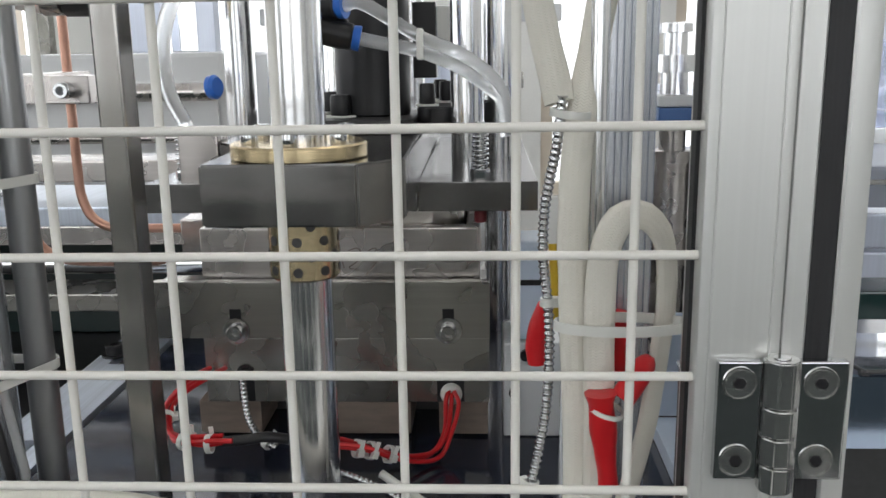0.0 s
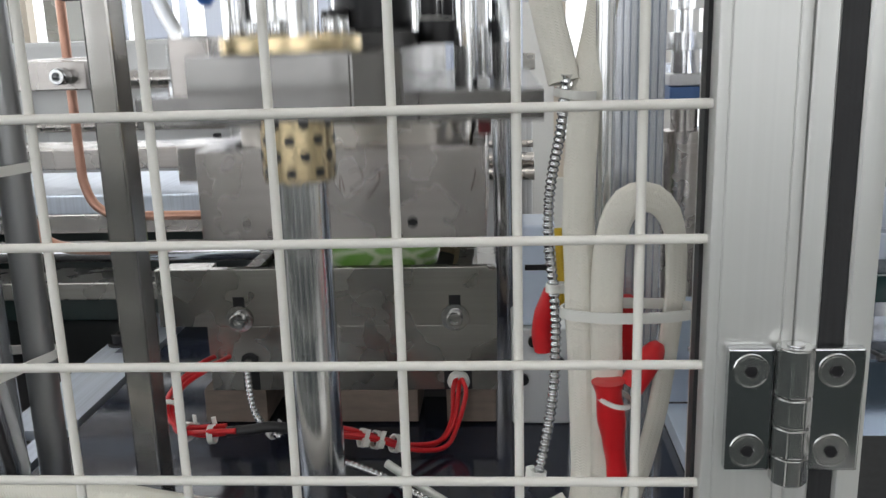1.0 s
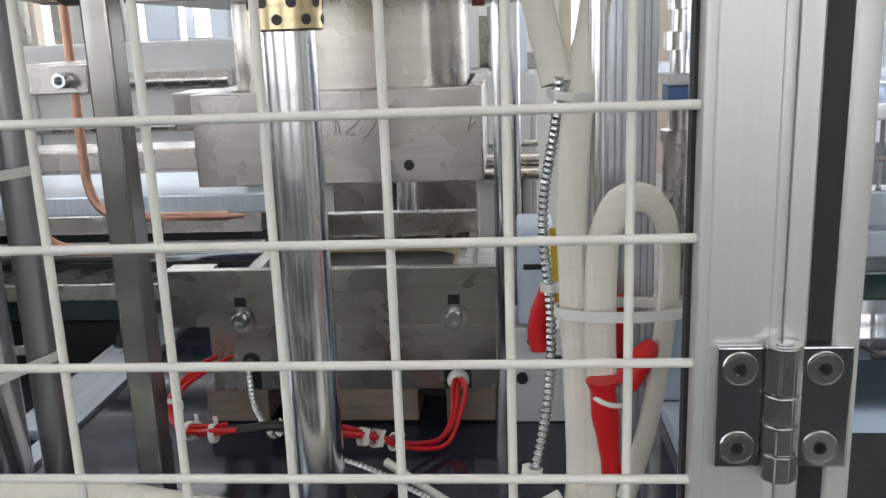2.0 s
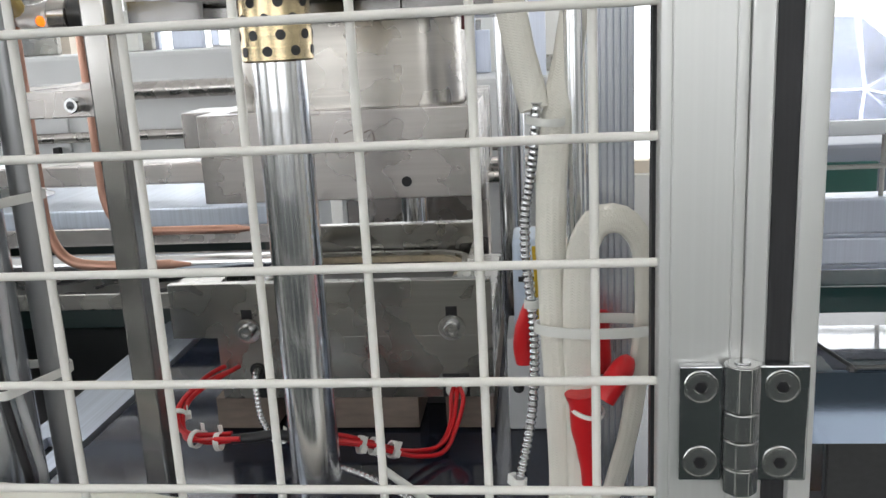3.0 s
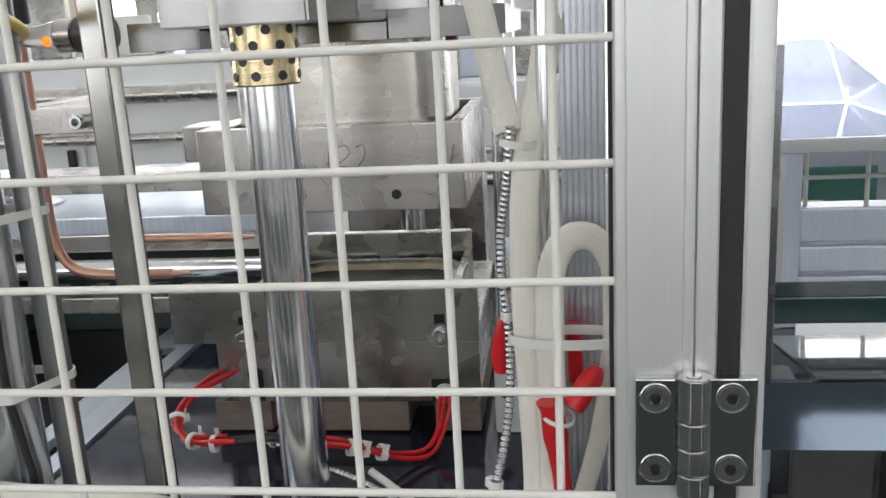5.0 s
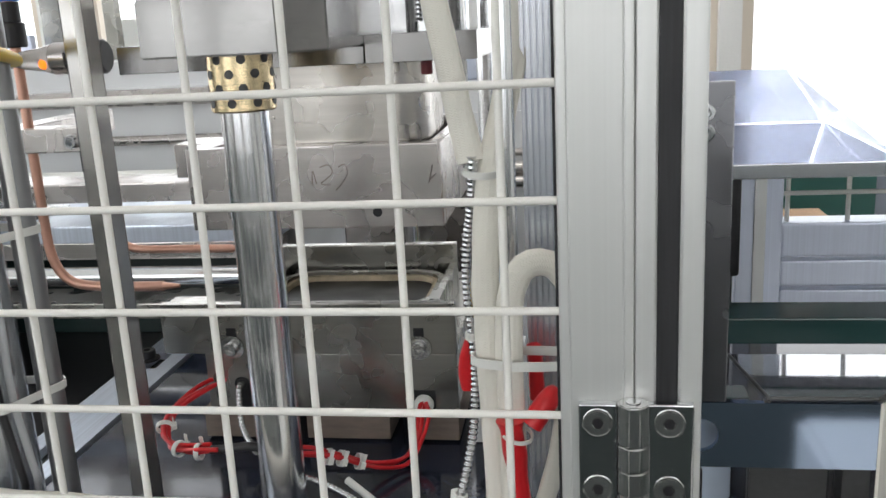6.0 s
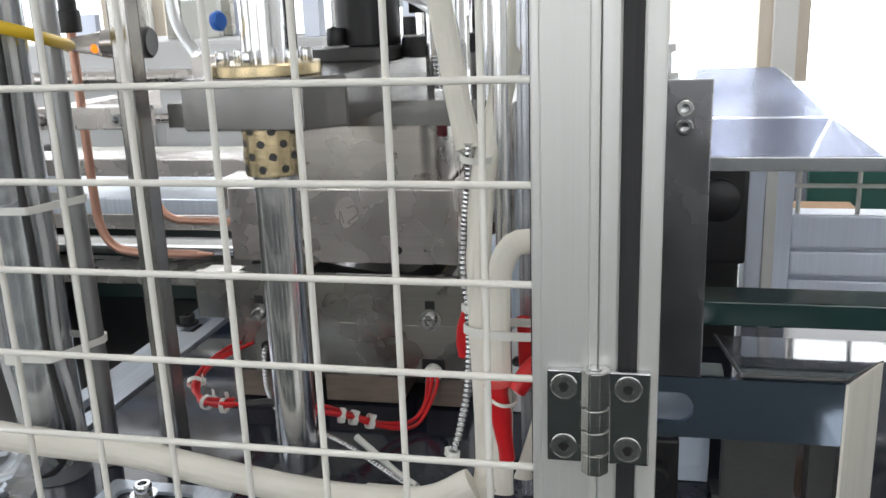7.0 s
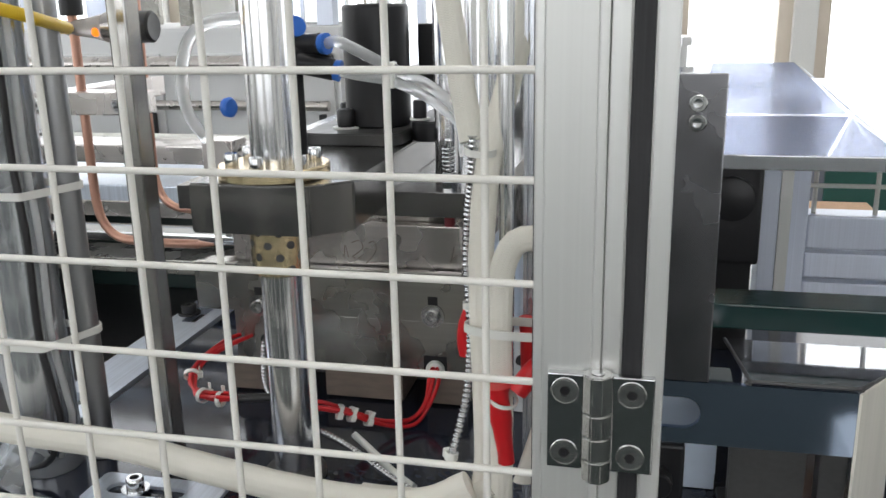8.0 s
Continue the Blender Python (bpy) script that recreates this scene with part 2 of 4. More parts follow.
def sweep(pts, radius, step=0.004, n=14, flat=1.0, bm=None, wobble=0.0, twist=0.0, side=(1, 0, 0)):
    """A tube along a smooth line; radius is a number or a function of the length along it; flat squeezes it across."""
    own = bmesh.new()
    uv = own.loops.layers.uv.new("UVMap")
    line = spline(pts, step)
    s, rings, lens = 0.0, [], []
    ref = Vector(side)
    for i, p in enumerate(line):
        t = (line[min(i + 1, len(line) - 1)] - line[max(i - 1, 0)]).normalized()
        u = (ref - t * ref.dot(t))
        u = u.normalized() if u.length > 1e-4 else t.orthogonal().normalized()
        ref = u
        w = t.cross(u)
        r = radius(s) if callable(radius) else radius
        ring = []
        for k in range(n):
            a = 2 * math.pi * k / n + twist * s
            rr = r * (1 + wobble * noise.noise((p * 60) + Vector((math.cos(a), math.sin(a), 0)) * 0.8))
            ring.append(own.verts.new(p + (u * math.cos(a) + w * math.sin(a) * flat) * rr))
        rings.append(ring)
        lens.append(s)
        if i < len(line) - 1:
            s += (line[i + 1] - p).length
    for i in range(len(rings) - 1):
        for k in range(n):
            f = own.faces.new((rings[i][k], rings[i][(k + 1) % n], rings[i + 1][(k + 1) % n], rings[i + 1][k]))
            for lp, (uu, vv) in zip(f.loops, ((k / n, lens[i]), ((k + 1) / n, lens[i]), ((k + 1) / n, lens[i + 1]), (k / n, lens[i + 1]))):
                lp[uv].uv = (uu, vv)
    own.faces.new(rings[0])
    own.faces.new(rings[-1])
    finish(own, True, 60)
    return join(bm, own)


def socket_screw(r, h, m, bm=None):
    """Cap screw head along z, with a hexagon socket."""
    own = lathe([(r * 0.96, 0), (r, h * 0.06), (r, h * 0.86), (r * 0.88, h), (r * 0.55, h), (r * 0.48, h * 0.5), (0.0002, h * 0.48)], m, 24)
    return join(bm, own)


def towards(x, y, z, way):
    """A pose whose z axis points along way."""
    return Matrix.Translation((x, y, z)) @ Vector(way).to_track_quat("Z", "Y").to_matrix().to_4x4()


# ---------- the hall ----------
def slab(name, b, material, label, category="structure"):
    return solo(name, box(*b), material, label, category, "structure")


slab("floor", (-4.2, 4.2, -4.2, 3.4, -0.1, 0.0), FLOOR, "grey-green epoxy factory floor", "floor")
slab("ceiling", (-4.2, 4.2, -4.2, 3.4, 3.4, 3.5), WALL, "white factory ceiling", "ceiling")


def window_wall(name, along, at, lo, hi, sill, head, openings, label):
    """A wall in pieces round its window openings."""
    w = thing(name, label, "wall", kind="structure")
    t = 0.15

    def piece(a, b, z0, z1):
        bx = (a, b, at, at + t, z0, z1) if along == "x" else (at, at + t, a, b, z0, z1)
        part("wall_panel", box(*bx), WALL, w)
    piece(lo, hi, 0.0, sill)
    d0 = at + t if along == "x" and at < 0 or along == "y" and at < 0 else at - 0.02
    # dark band added to the unseen walls to darken reflections in the metal
    if at < 0:
        bx = (lo, hi, d0 + 0.0005, d0 + 0.02, 0.0, 0.60) if along == "x" else (d0 + 0.0005, d0 + 0.02, lo, hi, 0.0, 0.60)
        part("dado", box(*bx), DARK_GREEN, w, "added dark green wall band, unseen, darkens reflections")
    piece(lo, hi, head, 3.4)
    cuts = [lo] + [v for o in openings for v in o] + [hi]
    for a, b in zip(cuts[::2], cuts[1::2]):
        piece(a, b, sill, head)
    for i, (a, b) in enumerate(openings):
        mid = at + t / 2
        fr = bmesh.new()
        for (p, q, z0, z1) in ((a, a + 0.05, sill, head), (b - 0.05, b, sill, head), (a + 0.05, b - 0.05, sill, sill + 0.05), (a + 0.05, b - 0.05, head - 0.05, head)):
            bx = (p, q, mid - 0.03, mid + 0.03, z0, z1) if along == "x" else (mid - 0.03, mid + 0.03, p, q, z0, z1)
            box(*bx, bm=fr)
        part("window_frame", fr, BEIGE, w, "beige window frame")
    return w


window_wall("wall_north", "x", 3.2, -4.2, 4.2, 0.55, 3.0, [(-3.9, -2.2), (-2.0, -0.35), (0.16, 0.59), (0.675, 2.2), (2.4, 3.9)], "white back wall with tall bright windows")
window_wall("wall_west", "y", -4.2, -4.2, 3.2, 0.9, 2.9, [(-3.0, -0.4), (0.0, 2.6)], "white side wall with windows")
slab("wall_east", (4.05, 4.2, -4.2, 3.2, 0.0, 3.4), WALL, "white plastered side wall", "wall")
# unseen; sill set low so its added bright windows show in polished metal
window_wall("wall_south", "x", -4.35, -4.2, 4.2, 0.72, 2.9, [(-3.4, -0.6), (0.4, 3.4)], "unseen white wall behind the viewer with windows added for reflections")
for nm, b in (("backdrop", (-6, 6, 4.2, 4.22, -0.5, 5.0)), ("backdrop", (-5.4, -5.38, -6, 6, -0.5, 5.0)), ("backdrop", (-6, 6, -5.6, -5.58, -0.5, 5.0))):
    solo(nm, box(*b), SKY_GLOW, "bright overcast daylight outside the windows", "sky", "structure")
# unseen glowing fixture added where the overhead fill stands
cl = thing("ceiling_lamp", "added long white ceiling lamp, out of view", "lamp", (0, 0.6, 3.4))
part("housing", box(-1.25, 1.25, -0.28, 0.28, -0.05, 0.0, 0.005), NYLON, cl)
part("diffuser", box(-1.2, 1.2, -0.25, 0.25, -0.06, -0.051), LAMP_GLOW, cl, "glowing diffuser")


# ---------- machine bed ----------
bed = thing("machine_bed", "dark blue painted steel machine bed with a glossy top", "machine bed")
part("deck_plate", box(-0.377, 0.60, 0.03, 0.80, 0.836, 0.856, 0.0015), DECK, bed, "glossy dark blue deck plate")
part("cabinet", box(-0.75, 0.70, 0.04, 0.95, 0.0, 0.80, 0.004), DARK_GREEN, bed, "dark green base cabinet")
part("side_channel", box(-0.75, -0.435, 0.04, 0.95, 0.80, 0.815, 0.001), BLACK_PART, bed)
part("front_rail", box(-0.75, 0.70, 0.0, 0.028, 0.78, 0.835, 0.002), DARK_GREEN, bed)
part("back_panel", box(-0.75, -0.325, 0.625, 0.640, 0.8155, 0.972, 0.002), DARK_GREEN, bed, "dark green back panel")
part("rib", box(-0.377, 0.60, 0.06, 0.10, 0.801, 0.835), DARK_GREEN, bed)
part("rib", box(-0.377, 0.60, 0.70, 0.74, 0.801, 0.835), DARK_GREEN, bed)

strip = thing("guide_strip", "bright machined steel strip with slots and black screws beside the deck", "steel strip")
sb = bmesh.new()
for a, b, full in ((0.03, 0.19, 1), (0.19, 0.235, 0), (0.235, 0.40, 1), (0.40, 0.445, 0), (0.445, 0.52, 1)):
    if full:
        box(-0.432, -0.381, a, b, 0.850, 0.858, bm=sb)
    else:
        box(-0.432, -0.415, a, b, 0.850, 0.858, bm=sb)
        box(-0.398, -0.381, a, b, 0.850, 0.858, bm=sb)
part("plate", sb, STRIP, strip)
part("carrier", box(-0.430, -0.383, 0.03, 0.52, 0.816, 0.849), BLACK_PART, strip)
for yy in (0.425, 0.10):
    kb = lathe([(0.0125, 0.858), (0.0125, 0.860), (0.0085, 0.8602), (0.0088, 0.868), (0.0080, 0.869), (0.004, 0.869), (0.0036, 0.865), (0.0002, 0.865)], Matrix.Translation((-0.418, yy, 0)), 24)
    part("screw", kb, BLACK_PART, strip, "black socket screw")


# ---------- safety door of white mesh ----------
door = thing("safety_door", "closed safety door of white coated wire mesh in an aluminium frame", "door")
STILE_X0, STILE_X1, FACE, DEPTH = 0.026, 0.0611, -0.007, 0.030
ROWZ = [1.0 + 0.054 * k for k in range(-7, 8)]
COLX = [-0.05 * k for k in range(0, 11)]
WR = 0.00205
for i, x in enumerate(COLX):
    part("upright_wire", rod(WR, ROWZ[0] - 0.03, ROWZ[-1] + 0.03, x, 0.0021, n=12), WHITE_WIRE, door)
for z in ROWZ:
    m = Matrix.Rotation(radians(90), 4, "Y")
    bm = rod(WR, -0.53, 0.030, n=12)
    bm.transform(Matrix.Translation((0, -0.0017, z)) @ m)
    part("cross_wire", bm, WHITE_WIRE, door)


def profile_post(x0, x1, y0, y1, z0, z1, slot_front=None, slot_left=True, parent=None, name="stile", material=ALU):
    """Aluminium extrusion with rounded corners, fine edge lines and open grooves."""
    r = 0.0016
    w = 0.0045
    d = 0.006

    # front face, from left to right
    if slot_front:
        s0, s1 = slot_front
        front = [(x0 + r, y0), (s0 - 0.0012, y0), (s0, y0 + 0.0012), (s0, y0 + d), (s1, y0 + d), (s1, y0 + 0.0012), (s1 + 0.0012, y0), (x1 - r, y0)]
    else:
        front = [(x0 + r, y0), (x0 + 0.0045, y0), (x0 + 0.0050, y0 + 0.0004), (x0 + 0.0056, y0), (x1 - 0.0056, y0), (x1 - 0.0050, y0 + 0.0004), (x1 - 0.0045, y0), (x1 - r, y0)]
    right = [(x1 - r * 0.3, y0 + r * 0.3), (x1, y0 + r), (x1, y1 - r), (x1 - r, y1)]
    ym = (y0 + y1) / 2
    left = [(x0 + r, y1), (x0, y1 - r)]
    if slot_left:
        left += [(x0, ym + w), (x0 + d, ym + w), (x0 + d, ym - w), (x0, ym - w)]
    left += [(x0, y0 + r), (x0 + r * 0.3, y0 + r * 0.3)]
    return part(name, prism(front + right + left, z0, z1), material, parent)


profile_post(STILE_X0, STILE_X1, FACE, FACE + DEPTH, 0.55, 1.45, None, True, door, "hinge_stile")
part("gasket", box(STILE_X0 - 0.0016, STILE_X0 + 0.0055, FACE + 0.0108, FACE + 0.0192, 0.55, 1.45), RUBBER, door, "black rubber gasket in the groove")
profile_post(-0.560, -0.530, FACE, FACE + DEPTH, 0.55, 1.45, None, False, door, "lock_stile")
for z0 in (0.55, 1.42):
    part("cross_rail", box(-0.529, 0.0255, FACE, FACE + DEPTH, z0, z0 + 0.03, 0.001), ALU, door)

post = thing("corner_post", "upright aluminium extrusion with a black strip in its front groove", "post")
profile_post(0.0612, 0.0925, FACE, FACE + DEPTH, 0.0, 1.9, (0.0712, 0.0815), False, post, "extrusion")
part("cover_strip", box(0.0714, 0.0813, FACE + 0.0012, FACE + 0.0058, 0.0, 1.9, 0.0004), RUBBER, post, "black rubber cover strip")

hinge = thing("hinge", "polished zinc butt hinge screwed across the door joint", "hinge")
HZ0, HZ1 = 0.957, 1.0105
for nm, x0, x1 in (("leaf", 0.0345, 0.0528), ("leaf", 0.0672, 0.0885)):
    lf = part(nm, box(x0, x1, FACE - 0.0050, FACE - 0.0002, HZ0, HZ1, 0.0009, 3), ZINC, hinge)
KZ = [0.953, 0.9655, 0.9785, 0.9915, 1.0125]
for z0, z1 in zip(KZ, KZ[1:]):
    pts = [(0.0602 + 0.0078 * math.cos(math.pi / 8 + k * math.pi / 4), FACE - 0.0062 + 0.0078 * math.sin(math.pi / 8 + k * math.pi / 4)) for k in range(8)]
    part("knuckle", prism(pts, z0 + 0.0002, z1 - 0.0002, 0.0007), SATIN_ZINC, hinge)
part("pin", rod(0.0034, 1.0124, 1.0131, 0.0602, FACE - 0.0062, 0.0002), CHROME, hinge)
for x in (0.0435, 0.0772):
    for z in (1.0010, 0.9660):
        m = towards(x, FACE - 0.0050, z, (0, -1, 0))
        sc = part("screw", lathe([(0.0073, -0.0005), (0.0073, 0.0005), (0.0071, 0.0007), (0.0067, 0.0007), (0.0065, 0.0002), (0.0062, 0.0002), (0.0060, 0.0006), (0.0030, 0.0006), (0.0027, 0.0002), (0.0001, 0.0001)], m, 40, None, False, 8), SATIN_ZINC, hinge, "countersunk socket screw")
        hx = [(0.0027 * math.cos(k * math.pi / 3), 0.0027 * math.sin(k * math.pi / 3)) for k in range(6)]
        hb = prism(hx, 0.0004, 0.0008)
        hb.transform(m)
        part("socket", hb, BLACK_PART, sc)


# ---------- lower mould ----------
low = thing("lower_mould", "heavy ground steel lower mould block on insulating blocks", "mould")
X0, X1, YF, YB = -0.270, -0.062, 0.256, 0.474
part("base_block", box(X0, X1, YF, YB, 0.884, 0.938, 0.0012), STEEL, low)
cav = bmesh.new()
for b in ((-0.251, -0.078, 0.2740, 0.2835, 0.938, 0.968), (-0.251, -0.2405, 0.2835, 0.400, 0.938, 0.968), (-0.0838, -0.078, 0.2835, 0.400, 0.938, 0.968)):
    box(*b, bm=cav)
part("cavity_wall", cav, STEEL, low)
part("rear_block", box(-0.251, -0.0775, 0.4003, 0.4100, 0.938, 0.9865, 0.001), STEEL, low, "raised steel rear block")


def rounded_rect(x0, x1, y0, y1, r, k=6):
    out = []
    for cx, cy, a0 in ((x1 - r, y1 - r, 0), (x0 + r, y1 - r, 90), (x0 + r, y0 + r, 180), (x1 - r, y0 + r, 270)):
        for i in range(k + 1):
            a = radians(a0 + 90 * i / k)
            out.append((cx + r * math.cos(a), cy + r * math.sin(a)))
    return out


def ring(outer, inner, z0, z1):
    bm = bmesh.new()
    k = len(outer)
    vs = [[bm.verts.new((x, y, z)) for x, y in pts] for pts, z in ((outer, z0), (outer, z1), (inner, z1), (inner, z0))]
    for a, b in ((0, 1), (1, 2), (2, 3), (3, 0)):
        for i in range(k):
            bm.faces.new((vs[a][i], vs[a][(i + 1) % k], vs[b][(i + 1) % k], vs[b][i]))
    return finish(bm, True, 35)


part("die_ring", ring(rounded_rect(-0.2330, -0.0905, 0.2905, 0.3870, 0.026), rounded_rect(-0.2290, -0.0945, 0.2945, 0.3830, 0.023), 0.9385, 0.9605), LINER, low, "beige liner ring in the cavity")
part("die_rim", ring(rounded_rect(-0.2400, -0.0842, 0.2840, 0.3935, 0.031), rounded_rect(-0.2333, -0.0902, 0.2902, 0.3873, 0.0265), 0.9385, 0.9635), STEEL, low, "steel cavity rim")
part("cavity_floor", prism(rounded_rect(-0.2288, -0.0947, 0.2947, 0.3828, 0.023), 0.9385, 0.9555), BLACK_STEEL, low, "dark cavity floor")
# front cover plate with slotted bolts
part("front_plate", box(-0.306, -0.060, 0.2475, 0.2555, 0.934, 0.977, 0.0006), STEEL, low, "steel front plate")
part("apron", box(-0.271, -0.0605, 0.2477, 0.2556, 0.8845, 0.9339, 0.0004), STEEL, low)
part("corner_tab", box(-0.3055, -0.2705, 0.2560, 0.2800, 0.938, 0.974, 0.001), STEEL, low)
for x in (-0.246, -0.090):
    m = towards(x, 0.2475, 0.940, (0, -1, 0))
    bt = part("bolt", socket_screw(0.0058, 0.0062, m @ Matrix.Translation((0, 0, 0.0018))), PLATED, low, "socket head bolt")
    part("washer", lathe([(0.0099, 0.0), (0.0102, 0.0004), (0.0099, 0.0015), (0.0045, 0.0017)], m, 32), PLATED, bt)
    part("slot", box(x - 0.0042, x + 0.0042, 0.2471, 0.2476, 0.944, 0.9565, 0.0), BLACK_PART, bt)
part("cable_notch", box(-0.099, -0.079, 0.2471, 0.2478, 0.885, 0.9035), BLACK_PART, low)
part("cable_notch", box(-0.247, -0.235, 0.2471, 0.2478, 0.885, 0.9115), BLACK_PART, low)
part("grommet", lathe([(0.0030, 0.0), (0.0078, 0.0002), (0.0082, 0.003), (0.0072, 0.0052), (0.0046, 0.0056), (0.0042, 0.002), (0.0002, 0.002)], towards(-0.0885, 0.2469, 0.8925, (0, -1, -0.1)), 28), NYLON, low, "white ceramic grommet")
part("heater_hole", lathe([(0.0062, 0.0), (0.0064, 0.001), (0.0045, 0.0012), (0.004, 0.0006), (0.0002, 0.0005)], towards(-0.241, 0.2469, 0.908, (0, -1, 0)), 24), BLACK_PART, low)
for x0, x1 in ((-0.279, -0.232), (-0.190, -0.119), (-0.098, -0.0615)):
    part("insulating_block", box(x0, x1, 0.250, 0.470, 0.858, 0.8838, 0.001), BRICK, low, "brown insulating block")
part("foot", box(-0.26, -0.07, 0.30, 0.43, 0.8565, 0.8835), BLACK_STEEL, low)

# ---------- guide pillars and rods ----------
for yy in (0.117, 0.611):
    p = thing("guide_pillar", "polished chrome guide pillar standing on the deck", "pillar", group="guide pillars")
    part("shaft", rod(0.0150, 0.857, 1.75, -0.165, yy, 0.001, 48), CHROME, p)
    part("collar", lathe([(0.022, 0.8562), (0.0225, 0.857), (0.0225, 0.8625), (0.021, 0.864), (0.0152, 0.864)], Matrix.Translation((-0.165, yy, 0)), 40), BLACK_STEEL, p)
tr = thing("tie_bar", "dark polished square steel bar standing beside the press", "bar")
tb = box(-0.0085, 0.0085, -0.0065, 0.0065, 0.8564, 1.75, 0.0016)
tb.transform(Matrix.Translation((-0.2625, 0.1120, 0)) @ Matrix.Rotation(radians(-14), 4, "Z"))
part("shaft", tb, mat("worn_polished_bar", (0.50, 0.485, 0.465), 0.20, 0.9, grain=0.04, grain_scale=(120, 120, 4), stain=0.25, stain_scale=40, rough_var=0.04), tr)
tr2 = thing("rear_post", "bright round steel post behind the mould", "post")
part("shaft", rod(0.0135, 0.8564, 1.75, -0.050, 0.5170), CHROME, tr2)
tr3 = thing("slim_rod", "slim satin steel rod behind white sleeves", "rod")
part("shaft", rod(0.0048, 0.8564, 1.75, -0.004, 0.098, 0.0004, 20), CHROME, tr3)
ex = thing("rear_extrusion", "ribbed aluminium extrusion upright behind the sleeves", "post")
pts = []
for k in range(7):
    a = 0.004 + 0.0036 * k
    pts += [(a, 0.1160), (a + 0.0024, 0.1160), (a + 0.0028, 0.1178), (a + 0.0032, 0.1178)]
part("extrusion", prism(pts + [(0.0290, 0.1160), (0.0290, 0.141), (0.004, 0.141)], 0.8564, 1.75), mat("polished_extrusion", (0.76, 0.79, 0.85), 0.26, 0.75, grain=0.04, grain_scale=(600, 600, 3), stain=0.1), ex)

# ---------- press carriage, which rises and falls ----------
car = thing("press_carriage", "blackened steel press carriage with brass bushing and milled punch", "press")
NX = -0.1705
plan = [(NX - 0.0415, 0.0840), (NX + 0.0415, 0.0840), (NX + 0.0645, 0.1070), (NX + 0.0640, 0.30), (NX + 0.0610, 0.56), (NX + 0.0415, 0.645), (NX - 0.0415, 0.645), (NX - 0.0645, 0.62), (NX - 0.0645, 0.20), (NX - 0.0415, 0.17)]
part("platen", prism(plan, 1.0495, 1.0830, 0.0012), PLATEN, car, "blackened steel platen")
part("mounting_plate", box(-0.2349, -0.1071, 0.198, 0.500, 1.0370, 1.0490, 0.0004), PLATEN, car, "ground steel mounting plate")
for a_, b_ in ((-0.286, -0.2352), (-0.1062, -0.029)):
    part("plate_wing", box(a_, b_, 0.198, 0.500, 1.0370, 1.0562, 0.0004), PLATEN, car, "ground steel mounting plate wing")
BX, BY = -0.165, 0.117
fl = part("flange", lathe([(0.0365, 1.0832), (0.0375, 1.0840), (0.0375, 1.0905), (0.0365, 1.0915), (0.0153, 1.0915), (0.0153, 1.0832)], Matrix.Translation((BX, BY, 0)), 48, closed=True), BRASS, car, "brass bushing flange")
bs = part("bushing", lathe([(0.0153, 1.0490), (0.0197, 1.0490), (0.0197, 1.0170), (0.0188, 1.0158), (0.0153, 1.0158)], Matrix.Translation((BX, BY, 0)), 48, closed=True), BRASS, car, "brass bushing with graphite plugs")
mat_graphite = mat("graphite", (0.05, 0.05, 0.05), 0.45, grain=0.4)
for k in range(4):
    for i in range(8):
        a = 2 * math.pi * (i + 0.5 * (k % 2)) / 8
        z = 1.0215 + 0.0085 * k
        w = (math.cos(a), math.sin(a), 0)
        part("graphite_plug", lathe([(0.0028, -0.001), (0.0028, 0.00025), (0.0001, 0.0003)], towards(BX + 0.0197 * w[0], BY + 0.0197 * w[1], z, w), 12), mat_graphite, bs)
for i in range(6):
    a = radians(30 + 60 * i)
    part("flange_bolt", socket_screw(0.0046, 0.0085, towards(BX + 0.0278 * math.cos(a), BY + 0.0278 * math.sin(a), 1.0915, (0, 0, 1))), ZINC, fl, "socket head bolt")
# punch body between mounting plate and upper mould
part("punch_body", prism(rounded_rect(-0.250, -0.079, 0.275, 0.398, 0.030, 8), 0.9720, 1.0368, 0.001), TURNED, car, "turned steel punch body")
# actuator base and couplings above the platen
part("coupling_plate", prism(rounded_rect(-0.196, -0.112, 0.238, 0.345, 0.012), 1.0835, 1.0930, 0.001), BLACK_STEEL, car, "black coupling plate")
part("coupling_plate", prism(rounded_rect(-0.1115, -0.078, 0.262, 0.365, 0.016), 1.0835, 1.1000, 0.001), BLACK_PART, car)
part("actuator", lathe([(0.0265, 1.0931), (0.0275, 1.0945), (0.0275, 1.190), (0.026, 1.192)], Matrix.Translation((-0.145, 0.295, 0)), 40), BLACK_PART, car, "black actuator body")
part("actuator_rod", rod(0.0150, 1.1921, 1.75, -0.145, 0.295), CHROME, car)
for x, y, r_ in ((-0.075, 0.255, 0.0115), (-0.052, 0.330, 0.0125), (-0.245, 0.300, 0.0115)):
    part("guide_rod", rod(r_, 1.0491, 1.75, x, y), CHROME, car, "bright guide rod")
part("sensor_block", box(-0.1180, -0.100, 0.330, 0.350, 1.118, 1.175, 0.001), BLACK_PART, car)
part("sensor_cap", box(-0.099, -0.082, 0.330, 0.350, 1.128, 1.172, 0.001), NYLON, car, "cream sensor cap")
